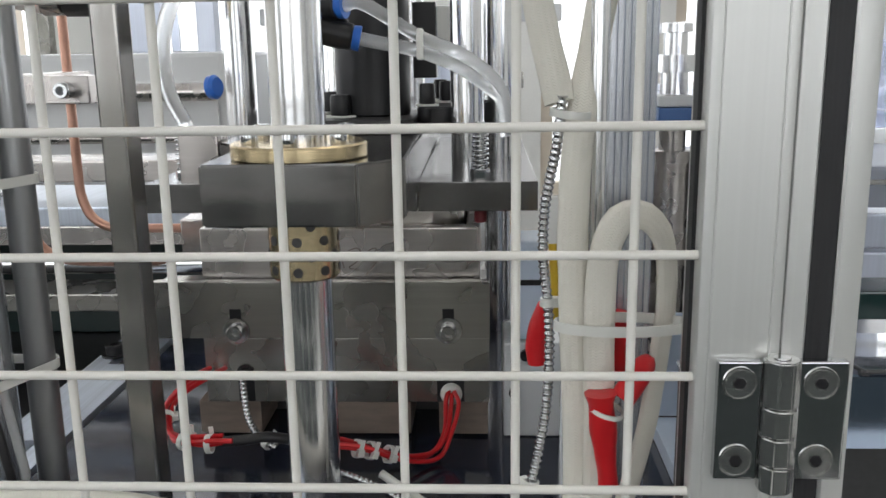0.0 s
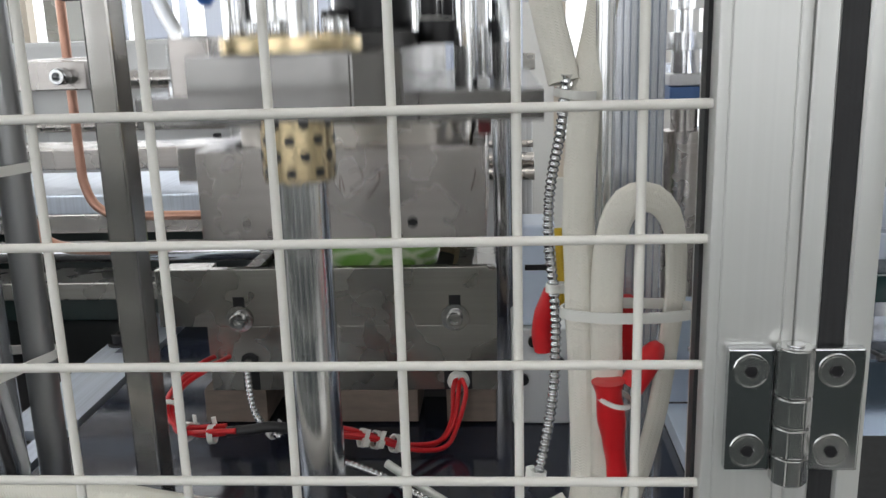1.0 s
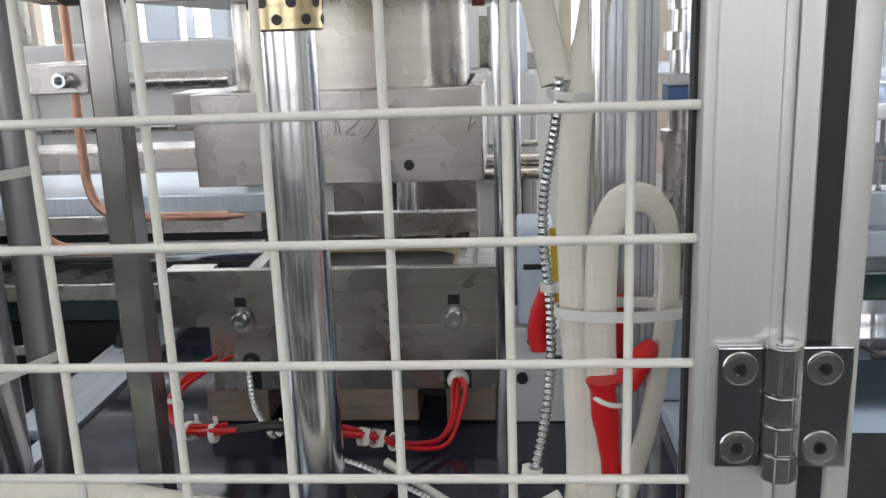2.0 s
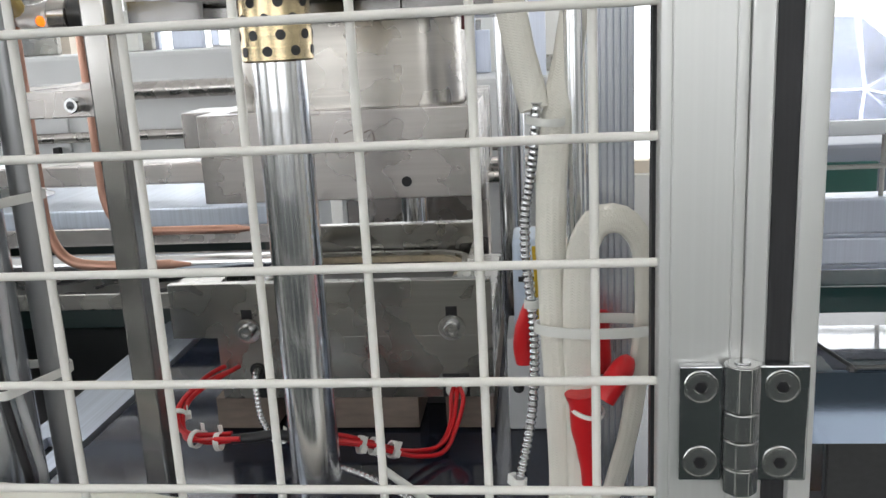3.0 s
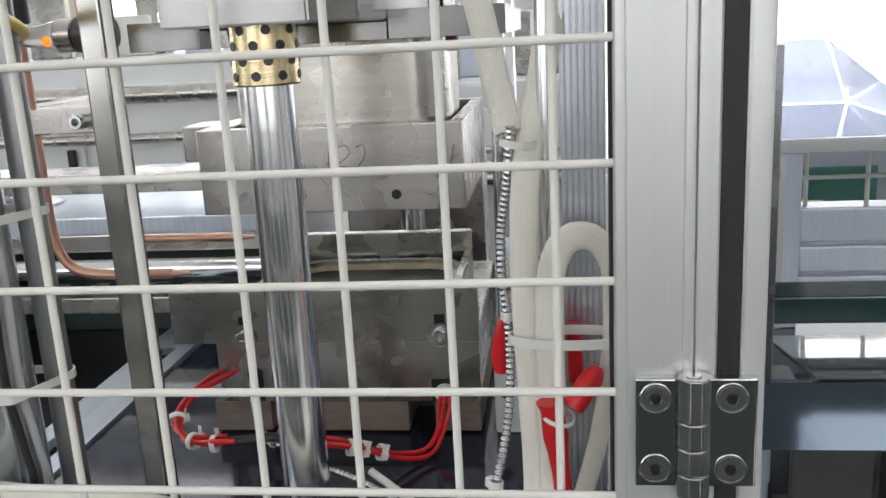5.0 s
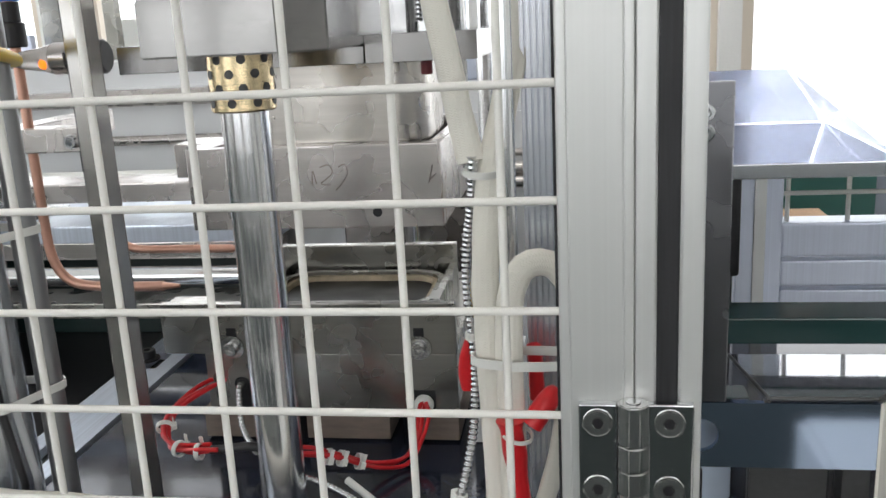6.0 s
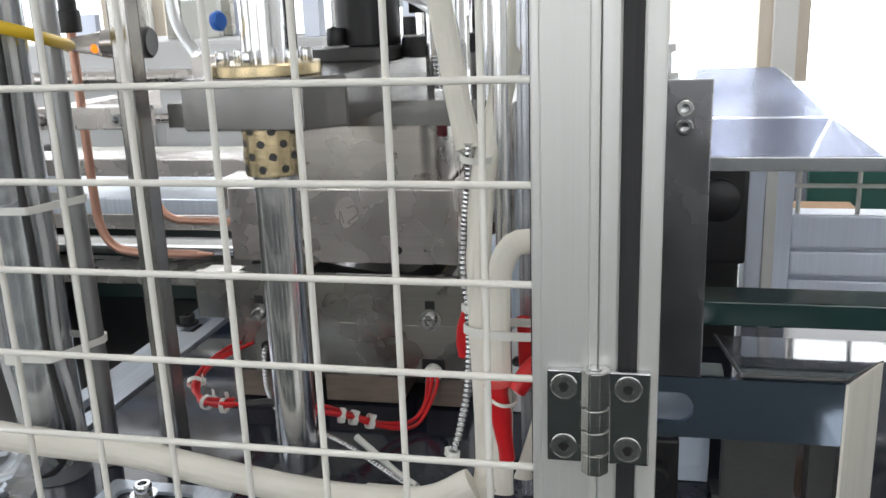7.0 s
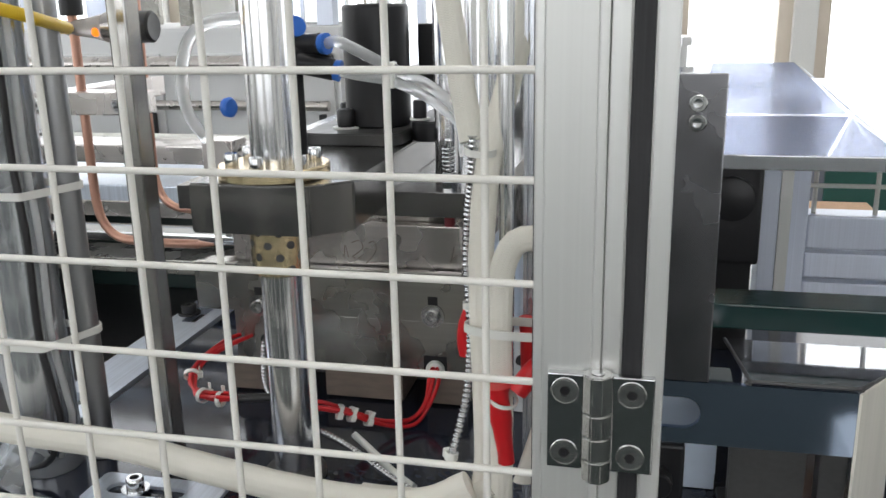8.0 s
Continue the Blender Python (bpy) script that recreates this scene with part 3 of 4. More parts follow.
for x, y, r_ in ((-0.166, 0.270, 0.0074), (-0.180, 0.318, 0.0074), (-0.104, 0.276, 0.0056), (-0.092, 0.318, 0.0056), (-0.098, 0.352, 0.0056)):
    z = 1.0931 if x < -0.112 else 1.1001
    cb = part("cap_screw", socket_screw(r_, 0.0145, towards(x, y, z + 0.0014, (0, 0, 1))), BLACK_PART, car, "black cap screw")
    part("washer", lathe([(r_ * 1.5, z), (r_ * 1.52, z + 0.0003), (r_ * 1.5, z + 0.0014), (r_ * 0.7, z + 0.0014)], Matrix.Translation((x, y, 0)), 24), NYLON, cb, "white washer")
# black push-in elbow with blue collars and clear air lines
el = part("elbow_fitting", lathe([(0.0090, -0.030), (0.0098, -0.029), (0.0098, 0.0), (0.0085, 0.002)], towards(-0.150, 0.190, 1.150, (0.75, 0.1, -0.2)), 28), BLACK_PART, car, "black push-in elbow fitting")
part("stem", rod(0.0062, 1.0835, 1.150, -0.1760, 0.1900), BLACK_PART, el)
for ox, oy, oz, w in ((-0.158, 0.186, 1.1655, (0.80, -0.25, 0.05)), (-0.150, 0.184, 1.1490, (0.93, 0.10, -0.20)), (-0.178, 0.192, 1.175, (0.5, -0.5, 0.25))):
    w = Vector(w)
    o = Vector((ox, oy, oz))
    part("branch", lathe([(0.0078, -0.020), (0.0080, -0.018), (0.0080, 0.006), (0.0072, 0.007)], towards(*o, w), 24), BLACK_PART, el)
    part("release_collar", lathe([(0.0072, 0.0071), (0.0074, 0.0075), (0.0078, 0.0105), (0.0076, 0.0118), (0.0046, 0.0120)], towards(*o, w), 24), BLUE_RING, el, "blue release collar")
    e = o + w.normalized() * 0.012
    if oz < 1.17:
        end = Vector((-0.052, 0.190, 1.113 if oz > 1.16 else 1.108))
        air = [e, e + w.normalized() * 0.012, Vector((-0.103, 0.196, 1.1475 if oz > 1.16 else 1.1385)), Vector((-0.078, 0.194, 1.1370 if oz > 1.16 else 1.1282)), Vector((-0.061, 0.192, 1.1250 if oz > 1.16 else 1.1165)), end, end + Vector((0.003, 0.0, -0.022))]
        part("air_line", sweep(air, 0.0042, 0.004, 14), CLEAR, el, "clear plastic air line")
part("tube_tie", box(-0.1050, -0.1005, 0.1905, 0.2015, 1.1335, 1.1525, 0.002, 3), NYLON, el, "white tie round both air lines")
lo = [(-0.178, 0.190, 1.178), (-0.20, 0.175, 1.185), (-0.235, 0.165, 1.180), (-0.252, 0.165, 1.155), (-0.255, 0.17, 1.120), (-0.252, 0.19, 1.095)]
part("air_line", sweep(lo, 0.0046, 0.004, 14), CLEAR, el, "clear plastic air line")
part("release_collar", lathe([(0.0060, 0.0), (0.0074, 0.0005), (0.0078, 0.004), (0.0060, 0.006)], towards(-0.238, 0.200, 1.118, (0.9, -0.3, 0.1)), 24), BLUE_RING, el, "blue release collar")
part("port_block", box(-0.262, -0.236, 0.200, 0.225, 1.0491, 1.092, 0.001), STEEL_LIGHT, el)
# pull-off screws with springs at the mounting plate
for x in (-0.066, -0.262):
    ps = part("guide_screw", rod(0.0032, 1.0563, 1.094, x, 0.211), ZINC, car, "bright guide screw with spring")
    part("nut", prism([(x + 0.0068 * math.cos(k * math.pi / 3), 0.211 + 0.0068 * math.sin(k * math.pi / 3)) for k in range(6)], 1.0563, 1.0632, 0.0006), ZINC, ps)
    coil = [(x + 0.0049 * math.cos(a), 0.211 + 0.0049 * math.sin(a), 1.0634 + 0.0250 * a / (2 * math.pi * 8)) for a in [2 * math.pi * 8 * i / 96 for i in range(97)]]
    part("spring", sweep(coil, 0.0008, 0.0018, 6), ZINC, ps, "bright coil spring")
    if x > -0.1:
        part("red_bolt", rod(0.0042, 1.0275, 1.0369, x, 0.211), mat("dark_red_lacquer", (0.16, 0.015, 0.02), 0.4, stain=0.3), ps, "dark red bolt end")

# ---------- upper mould ring, which follows the carriage ----------
um = thing("upper_mould", "milled steel upper mould block with scratches and a drilled hole", "mould")
ux0, ux1, uy0, uy1, uz0, uz1 = -0.2725, -0.0665, 0.2600, 0.4700, 0.9480, 1.0140
front = bmesh.new()
box(ux0, ux1, uy0, uy0 + 0.0125, uz0, uz1, 0.0012, bm=front)
part("front_wall", front, STEEL_LIGHT, um)
part("back_wall", box(ux0, ux1, uy1 - 0.0125, uy1, uz0, uz1, 0.0012), STEEL_LIGHT, um)
part("side_wall", box(ux0, ux0 + 0.020, uy0 + 0.0127, uy1 - 0.0127, uz0, uz1, 0.0012), STEEL_LIGHT, um)
part("side_wall", box(ux1 - 0.0100, ux1, uy0 + 0.0127, uy1 - 0.0127, uz0, uz1, 0.0012), STEEL_LIGHT, um)
part("ear", box(ux0 - 0.028, ux0 - 0.0002, 0.300, 0.345, 0.985, 1.0135, 0.0015), STEEL_LIGHT, um, "milled side lug")
part("drilled_hole", lathe([(0.0036, 0.0), (0.0038, 0.0003), (0.0030, 0.0004), (0.0001, 0.0002)], towards(-0.119, uy0 - 0.0002, 0.9605, (0, -1, 0)), 24), RUBBER, um)
INK = mat("ink_mark", (0.23, 0.185, 0.165), 0.6, grain=0.3)
for pts2 in ([(-0.170, 0.983), (-0.169, 0.995), (-0.1665, 0.984)], [(-0.163, 0.997), (-0.156, 0.999), (-0.153, 0.993), (-0.158, 0.988), (-0.163, 0.984), (-0.155, 0.983)], [(-0.148, 0.997), (-0.143, 0.999), (-0.141, 0.992), (-0.146, 0.984), (-0.151, 0.979)], [(-0.0735, 0.997), (-0.075, 0.990), (-0.077, 0.983)], [(-0.071, 0.990), (-0.0755, 0.986)]):
    part("pen_mark", sweep([(x, uy0 - 0.0001, z) for x, z in pts2], 0.00045, 0.0015, 6, flat=0.3, side=(1, 0, 0)), INK, um)


# ---------- sleeves, conduits and ties ----------
def cable_tie(name, at, way, rx, ry, label="white nylon cable tie", w=0.0042, tail=0.0, parent=None, up=(0, 0, 1)):
    """A strap ring round a bundle with its square head."""
    z = Vector(way).normalized()
    x = Vector(up).cross(z)
    x = x.normalized() if x.length > 0.05 else Vector((1, 0, 0))
    y = z.cross(x)
    m = Matrix((x, y, z)).transposed().to_4x4()
    m.translation = Vector(at)
    t = 0.0011
    bm = bmesh.new()
    n = 28
    rows_ = []
    for k in range(n):
        a = 2 * math.pi * k / n
        c, s_ = math.cos(a), math.sin(a)
        rows_.append([bm.verts.new(((rx + o) * c, (ry + o) * s_, h)) for o, h in ((0, -w / 2), (t, -w / 2), (t, w / 2), (0, w / 2))])
    for k in range(n):
        a, b = rows_[k], rows_[(k + 1) % n]
        for i in range(4):
            bm.faces.new((a[i], a[(i + 1) % 4], b[(i + 1) % 4], b[i]))
    finish(bm, True, 50)
    box(rx - 0.0005, rx + 0.0036, -0.0026, 0.0026, -w * 0.62, w * 0.62, 0.0006, bm=bm)
    if tail:
        box(rx + 0.0012, rx + 0.0020, 0.0026, 0.0026 + tail, -w * 0.4, w * 0.4, bm=bm)
    bm.transform(m)
    if parent is not None:
        return part("cable_tie", bm, NYLON, parent, label)
    return solo(name, bm, NYLON, label, "cable tie", group="cable ties")


def sleeve(pts, r, flat, label, side=(1, 0, 0), step=0.005, wob=0.06):
    return solo("braided_sleeve", sweep(pts, r, step, 20, flat, wobble=wob, side=side), SLEEVE, label, "cable sleeve", group="braided sleeves")


sleeve([(-0.062, 0.140, 1.40), (-0.050, 0.122, 1.24), (-0.036, 0.106, 1.165), (-0.0285, 0.098, 1.130), (-0.0245, 0.094, 1.112)], 0.0080, 0.7, "white woven sleeve over a steel conduit")
sleeve([(0.020, 0.150, 1.40), (0.008, 0.132, 1.22), (-0.004, 0.112, 1.150), (-0.0135, 0.094, 1.105), (-0.0175, 0.086, 1.055), (-0.0170, 0.080, 1.010), (-0.0150, 0.077, 0.960), (-0.0140, 0.074, 0.905), (-0.020, 0.068, 0.872)], 0.0080, 0.62, "white woven sleeve hanging straight down")
sleeve([(-0.004, 0.070, 0.885), (-0.0035, 0.070, 0.945), (-0.0045, 0.072, 1.000), (-0.003, 0.073, 1.035), (0.003, 0.075, 1.052), (0.012, 0.078, 1.0565), (0.022, 0.081, 1.053), (0.0295, 0.083, 1.040), (0.0315, 0.084, 1.010), (0.0285, 0.084, 0.975), (0.022, 0.080, 0.935), (0.010, 0.074, 0.895)], 0.0080, 0.42, "white woven sleeve folded over in a loop", side=(1, 0, 0.1))
sleeve([(-0.56, 0.050, 0.935), (-0.44, 0.052, 0.918), (-0.345, 0.058, 0.905), (-0.27, 0.060, 0.900), (-0.20, 0.058, 0.890), (-0.12, 0.056, 0.881), (-0.055, 0.058, 0.881), (-0.022, 0.062, 0.895)], 0.0108, 0.80, "thick white woven sleeve lying along the deck edge", side=(0, 0, 1))
sleeve([(-0.10, 0.078, 0.872), (-0.06, 0.076, 0.873), (-0.03, 0.072, 0.880), (-0.010, 0.070, 0.893)], 0.0075, 0.8, "white woven sleeve curving up from the deck", side=(0, 0, 1))
cable_tie("cable_tie", (0.0075, 0.077, 0.9985), (0.04, 0, 1), 0.034, 0.0125, "white nylon tie strapping the sleeves together", 0.0055)
cable_tie("cable_tie", (-0.0190, 0.0945, 1.1065), (0.1, 0, 1), 0.0165, 0.0095, "white nylon tie round two sleeves", 0.004)


def conduit(pts, label, r=0.0027, pitch=0.0034):
    return solo("flexible_conduit", sweep(pts, lambda s: r * (1.0 + 0.17 * math.cos(2 * math.pi * s / pitch)), pitch / 6, 12), ZINC, label, "conduit", group="steel conduits")


conduit([(-0.0235, 0.090, 1.116), (-0.0255, 0.096, 1.090), (-0.0305, 0.105, 1.058), (-0.0315, 0.105, 1.030), (-0.0290, 0.101, 1.004), (-0.0280, 0.099, 0.978), (-0.0295, 0.095, 0.948), (-0.0340, 0.088, 0.922), (-0.0385, 0.082, 0.904)], "bright spiral steel conduit hanging beside sleeves")
conduit([(-0.241, 0.249, 0.9085), (-0.2405, 0.238, 0.9080), (-0.2385, 0.230, 0.899), (-0.232, 0.216, 0.884), (-0.221, 0.203, 0.876), (-0.208, 0.195, 0.872)], "short spiral steel conduit leaving the mould", 0.0024)
conduit([(-0.185, 0.150, 0.880), (-0.160, 0.146, 0.8795), (-0.135, 0.138, 0.875), (-0.110, 0.125, 0.869), (-0.085, 0.108, 0.866), (-0.062, 0.092, 0.866)], "spiral steel conduit lying on the deck", 0.0022)
solo("white_lead", sweep([(-0.130, 0.150, 0.876), (-0.112, 0.138, 0.870), (-0.090, 0.118, 0.8665), (-0.070, 0.100, 0.8665)], 0.0028, 0.004, 10), NYLON, "thin white lead beside the conduit", "cable")
solo("yellow_cable", sweep([(-0.0258, 0.112, 1.034), (-0.0252, 0.110, 1.022), (-0.0245, 0.108, 1.010), (-0.0250, 0.106, 0.992)], 0.0024, 0.004, 10), YELLOW, "yellow cable behind the conduit", "cable")
cable_tie("cable_tie", (-0.0290, 0.101, 1.004), (0.05, 0, 1), 0.0032, 0.0032, "small white nylon tie on a conduit", 0.0045)
cable_tie("cable_tie", (-0.0385, 0.082, 0.9045), (0.1, 0.1, 1), 0.0034, 0.0034, "small white nylon tie at a conduit end", 0.005)
cable_tie("cable_tie", (-0.215, 0.199, 0.8738), (0.7, -0.6, -0.3), 0.0034, 0.0034, "small white nylon tie on a conduit", 0.0045, 0.006)


def red_tube(pts, r, label, flat=1.0):
    return solo("red_insulation_tube", sweep(pts, r, 0.002, 18, flat, wobble=0.10), RED, label, "insulation", group="red insulation tubes")


red_tube([(-0.0042, 0.0625, 0.9665), (-0.0040, 0.0625, 0.963), (-0.0034, 0.0625, 0.956), (-0.0022, 0.0630, 0.945), (-0.0008, 0.0635, 0.932), (0.0004, 0.0640, 0.921), (0.0010, 0.0640, 0.9135)], lambda s: 0.0088 - 0.0022 * min(1, s / 0.006) + 0.0006 * math.sin(math.pi * min(1, max(0, (s - 0.006) / 0.024))) - 0.0014 * min(1, max(0, (s - 0.022) / 0.02)), "red silicone boot shrunk over a joint", 0.86)
red_tube([(0.0075, 0.066, 0.9615), (0.012, 0.068, 0.968), (0.0175, 0.071, 0.9755), (0.0205, 0.0725, 0.980), (0.0222, 0.0735, 0.9825)], lambda s: 0.0066 * math.sqrt(max(0.05, 1 - (max(0, s - 0.016) / 0.0118) ** 2)), "red silicone end cap with a rounded tip")
red_tube([(-0.0300, 0.110, 1.000), (-0.0325, 0.112, 0.988), (-0.0345, 0.114, 0.975), (-0.0335, 0.114, 0.964)], lambda s: 0.0058 * (0.7 + 0.3 * min(1, s / 0.015)), "red silicone tube behind the conduit")
red_tube([(0.0085, 0.094, 1.000), (0.0095, 0.096, 0.985), (0.0100, 0.096, 0.965)], 0.0045, "red silicone tube behind the sleeves")
cable_tie("cable_tie", (-0.0010, 0.0655, 0.9565), (0.25, 0, 1), 0.0115, 0.0085, "thin white tie round red tubes", 0.0022)


def red_leads(paths, r, label):
    for p_ in paths:
        solo("red_heater_lead", sweep(p_, r, 0.003, 10), RED, label, "cable", group="red heater leads")


def offset(pts, dx, dy, dz):
    return [(x + dx * (0.3 + 0.7 * math.sin(i * 1.3) ** 2), y + dy, z + dz * math.cos(i * 0.9)) for i, (x, y, z) in enumerate(pts)]


RL = [(-0.0880, 0.2440, 0.8925), (-0.0885, 0.236, 0.886), (-0.091, 0.222, 0.872), (-0.099, 0.205, 0.8655), (-0.114, 0.190, 0.869), (-0.130, 0.178, 0.8765), (-0.146, 0.168, 0.8845), (-0.163, 0.162, 0.889), (-0.178, 0.160, 0.889)]
red_leads([RL, offset(RL, 0.006, -0.003, 0.003), offset(RL, -0.004, 0.004, 0.004)], 0.0017, "thin red heater lead from the mould's grommet")
LLD = [(-0.256, 0.262, 0.906), (-0.267, 0.235, 0.909), (-0.278, 0.208, 0.908), (-0.280, 0.186, 0.905), (-0.275, 0.170, 0.899), (-0.265, 0.160, 0.8955), (-0.254, 0.155, 0.894), (-0.242, 0.151, 0.895), (-0.228, 0.150, 0.8975)]
red_leads([LLD, offset(LLD, 0.006, -0.004, 0.004), offset(LLD, -0.005, 0.005, 0.003)], 0.0018, "thin red heater lead looped beside the mould")
solo("black_lead", sweep([(-0.230, 0.150, 0.8975), (-0.215, 0.150, 0.899), (-0.200, 0.152, 0.900), (-0.178, 0.160, 0.892)], 0.0034, 0.003, 12), CABLE, "black shrink tube on heater leads", "cable")
for at, w in (((-0.1395, 0.172, 0.8815), (-0.8, -0.5, 0.4)), ((-0.1475, 0.1675, 0.8850), (-0.85, -0.4, 0.3)), ((-0.128, 0.179, 0.8755), (-0.8, -0.5, 0.4)), ((-0.278, 0.177, 0.902), (0.3, -0.8, -0.4)), ((-0.258, 0.157, 0.8945), (0.9, -0.4, 0)), ((-0.240, 0.151, 0.8955), (1, 0, 0.1))):
    cable_tie("cable_tie", at, w, 0.0054, 0.0050, "small white nylon tie on red leads", 0.0036, 0.006)


# ---------- small things on the front of the deck ----------
sbk = thing("slotted_bracket", "small slotted steel bracket bolted to the deck edge", "bracket")
bq = ring(rounded_rect(-0.305, -0.205, 0.052, 0.090, 0.004), rounded_rect(-0.292, -0.232, 0.064, 0.078, 0.0065), 0.8562, 0.8592)
part("plate", bq, STRIP, sbk)
part("washer", lathe([(0.010, 0.8593), (0.0102, 0.8596), (0.010, 0.8608), (0.005, 0.8608)], Matrix.Translation((-0.270, 0.071, 0)), 28), ZINC, sbk)
part("bolt", socket_screw(0.0064, 0.0085, towards(-0.270, 0.071, 0.8608, (0, 0, 1))), ZINC, sbk, "bright socket head bolt")
wrap = bmesh.new()
gv = []
for i in range(19):
    row_ = []
    for j in range(13):
        x, y = -0.425 + 0.085 * i / 18, 0.040 + 0.045 * j / 12
        h_ = 0.870 + 0.016 * math.sin(math.pi * j / 12) + 0.010 * noise.noise(Vector((x * 70, y * 70, 3.0)))
        row_.append(wrap.verts.new((x, y, h_)))
    gv.append(row_)
for i in range(18):
    for j in range(12):
        wrap.faces.new((gv[i][j], gv[i + 1][j], gv[i + 1][j + 1], gv[i][j + 1]))
solo("plastic_wrap", finish(wrap), mat("crumpled_clear_film", (0.92, 0.94, 0.95), 0.12, trans=0.75, ior=1.2, bump=0.6, bump_scale=(120, 120, 120)), "crumpled clear plastic wrap by the cylinder foot", "plastic wrap")

# ---------- air valve behind the conduit ----------
PALE_BLUE = mat("pale_blue_plastic", (0.62, 0.71, 0.84), 0.35, stain=0.2, stain_scale=30)
vb = thing("air_valve", "pale blue plastic air valve on the deck behind the conduit", "valve")
part("body", box(-0.044, -0.018, 0.255, 0.300, 0.930, 1.004, 0.004, 3), PALE_BLUE, vb)
part("base", box(-0.050, -0.008, 0.250, 0.305, 0.8564, 0.9298, 0.002), PALE, vb)
part("label_plate", box(-0.040, -0.022, 0.2540, 0.2549, 0.972, 0.976), BLACK_PART, vb)
for x, z in ((-0.034, 0.921), (-0.016, 0.905), (-0.042, 0.892)):
    part("port", lathe([(0.004, 0.0), (0.0042, 0.004), (0.003, 0.0042), (0.0001, 0.003)], towards(x, 0.250, z, (0, -1, 0)), 16), BLACK_PART, vb, "black port")

# ---------- copper tubes ----------
def copper(pts, label):
    t_ = thing("copper_tube", label, "tube", group="copper tubes")
    tip = Vector(pts[-1])
    part("pipe", sweep(pts, 0.0040, 0.004, 16), COPPER, t_)
    d = (Vector(pts[-1]) - Vector(pts[-2])).normalized()
    part("flattened_tip", sweep([tip - d * 0.0005, tip + d * 0.006, tip + d * 0.014], lambda s: 0.0040 * (1 - 0.55 * min(1, s / 0.014)), 0.002, 16, 0.8), COPPER, t_, "pinched copper tip")
    return t_


copper([(-0.4126, 0.376, 1.30), (-0.4126, 0.376, 1.10), (-0.4126, 0.376, 1.038), (-0.4115, 0.376, 1.020), (-0.405, 0.375, 1.004), (-0.393, 0.374, 0.995), (-0.378, 0.373, 0.9925), (-0.34, 0.372, 0.9925), (-0.288, 0.371, 0.9925)], "bent copper air tube pointing at the mould")
copper([(-0.3919, 0.2425, 1.30), (-0.3919, 0.2425, 1.10), (-0.3919, 0.2425, 1.050), (-0.391, 0.2425, 1.027), (-0.386, 0.2428, 1.009), (-0.375, 0.243, 0.9985), (-0.358, 0.2435, 0.995), (-0.33, 0.244, 0.994), (-0.298, 0.245, 0.994)], "lower bent copper air tube beside the rod")

# ---------- pneumatic cylinder with cables ----------
pc = thing("pneumatic_cylinder", "bright steel pneumatic cylinder with cables strapped on", "cylinder")
part("barrel", lathe([(0.0235, 0.8564), (0.0242, 0.858), (0.0242, 1.75), (0.0235, 1.752)], Matrix.Translation((-0.3585, 0.098, 0)), 40), mat("brushed_tube", (0.64, 0.67, 0.70), 0.20, 0.75, grain=0.12, grain_scale=(160, 160, 2), bump=0.05, bump_scale=(60, 60, 2), rough_var=0.04), pc)
part("rail", rod(0.0088, 0.8564, 1.75, -0.3265, 0.1180), mat("grey_tube", (0.34, 0.345, 0.35), 0.28, 0.7, stain=0.2), pc, "dark grey upright tube")


def strap(circles, z, h, t):
    """A band drawn tight round several upright rods."""
    pts = [(cx + (r + 0.0005) * math.cos(a), cy + (r + 0.0005) * math.sin(a)) for cx, cy, r in circles for a in [2 * math.pi * i / 40 for i in range(40)]]
    pts.sort()
    hull = []
    for seq in (pts, pts[::-1]):
        side_ = []
        for p_ in seq:
            while len(side_) > 1 and (side_[-1][0] - side_[-2][0]) * (p_[1] - side_[-2][1]) - (side_[-1][1] - side_[-2][1]) * (p_[0] - side_[-2][0]) <= 0:
                side_.pop()
            side_.append(p_)
        hull += side_[:-1]
    mx, my = sum(p_[0] for p_ in hull) / len(hull), sum(p_[1] for p_ in hull) / len(hull)
    outer = [(x + (x - mx) / math.hypot(x - mx, y - my) * t, y + (y - my) / math.hypot(x - mx, y - my) * t) for x, y in hull]
    return ring(outer, hull, z - h / 2, z + h / 2)


CYL = (-0.3585, 0.098, 0.0244)
RAIL = (-0.3265, 0.1180, 0.0090)
for z in (0.962, 1.072):
    st = part("cable_tie", strap([CYL, RAIL, (-0.3325, 0.086, 0.003), (-0.3350, 0.078, 0.003)], z, 0.0055, 0.0012), NYLON, pc, "white nylon strap")
    part("tie_head", box(-0.3665, -0.3575, 0.0690, 0.0730, z - 0.004, z + 0.004, 0.0008), NYLON, st)
for dx, dy, r_, mt in ((0.0215, -0.0185, 0.0026, CABLE), (0.0255, -0.0105, 0.0026, CLEAR), (-0.010, -0.0262, 0.0028, CLEAR)):
    x, y = -0.3585 + dx, 0.098 + dy
    solo("signal_cable", sweep([(x - 0.004, y, 1.5), (x, y, 1.2), (x - 0.002, y + 0.001, 1.1), (x + 0.001, y, 1.04), (x - 0.001, y, 0.97), (x + 0.004, y, 0.925), (x + 0.006, y, 0.900), (x - 0.006, y - 0.002, 0.872), (x - 0.024, y - 0.004, 0.864)], r_, 0.005, 10), mt, "dark signal cable strapped to the cylinder" if mt is CABLE else "clear air line strapped to the cylinder", "cable", group="signal cables")

# sensors on the copper tubes, with a yellow lead
se = thing("flow_sensor", "grey metal flow sensor with an orange indicator on a tube", "sensor")
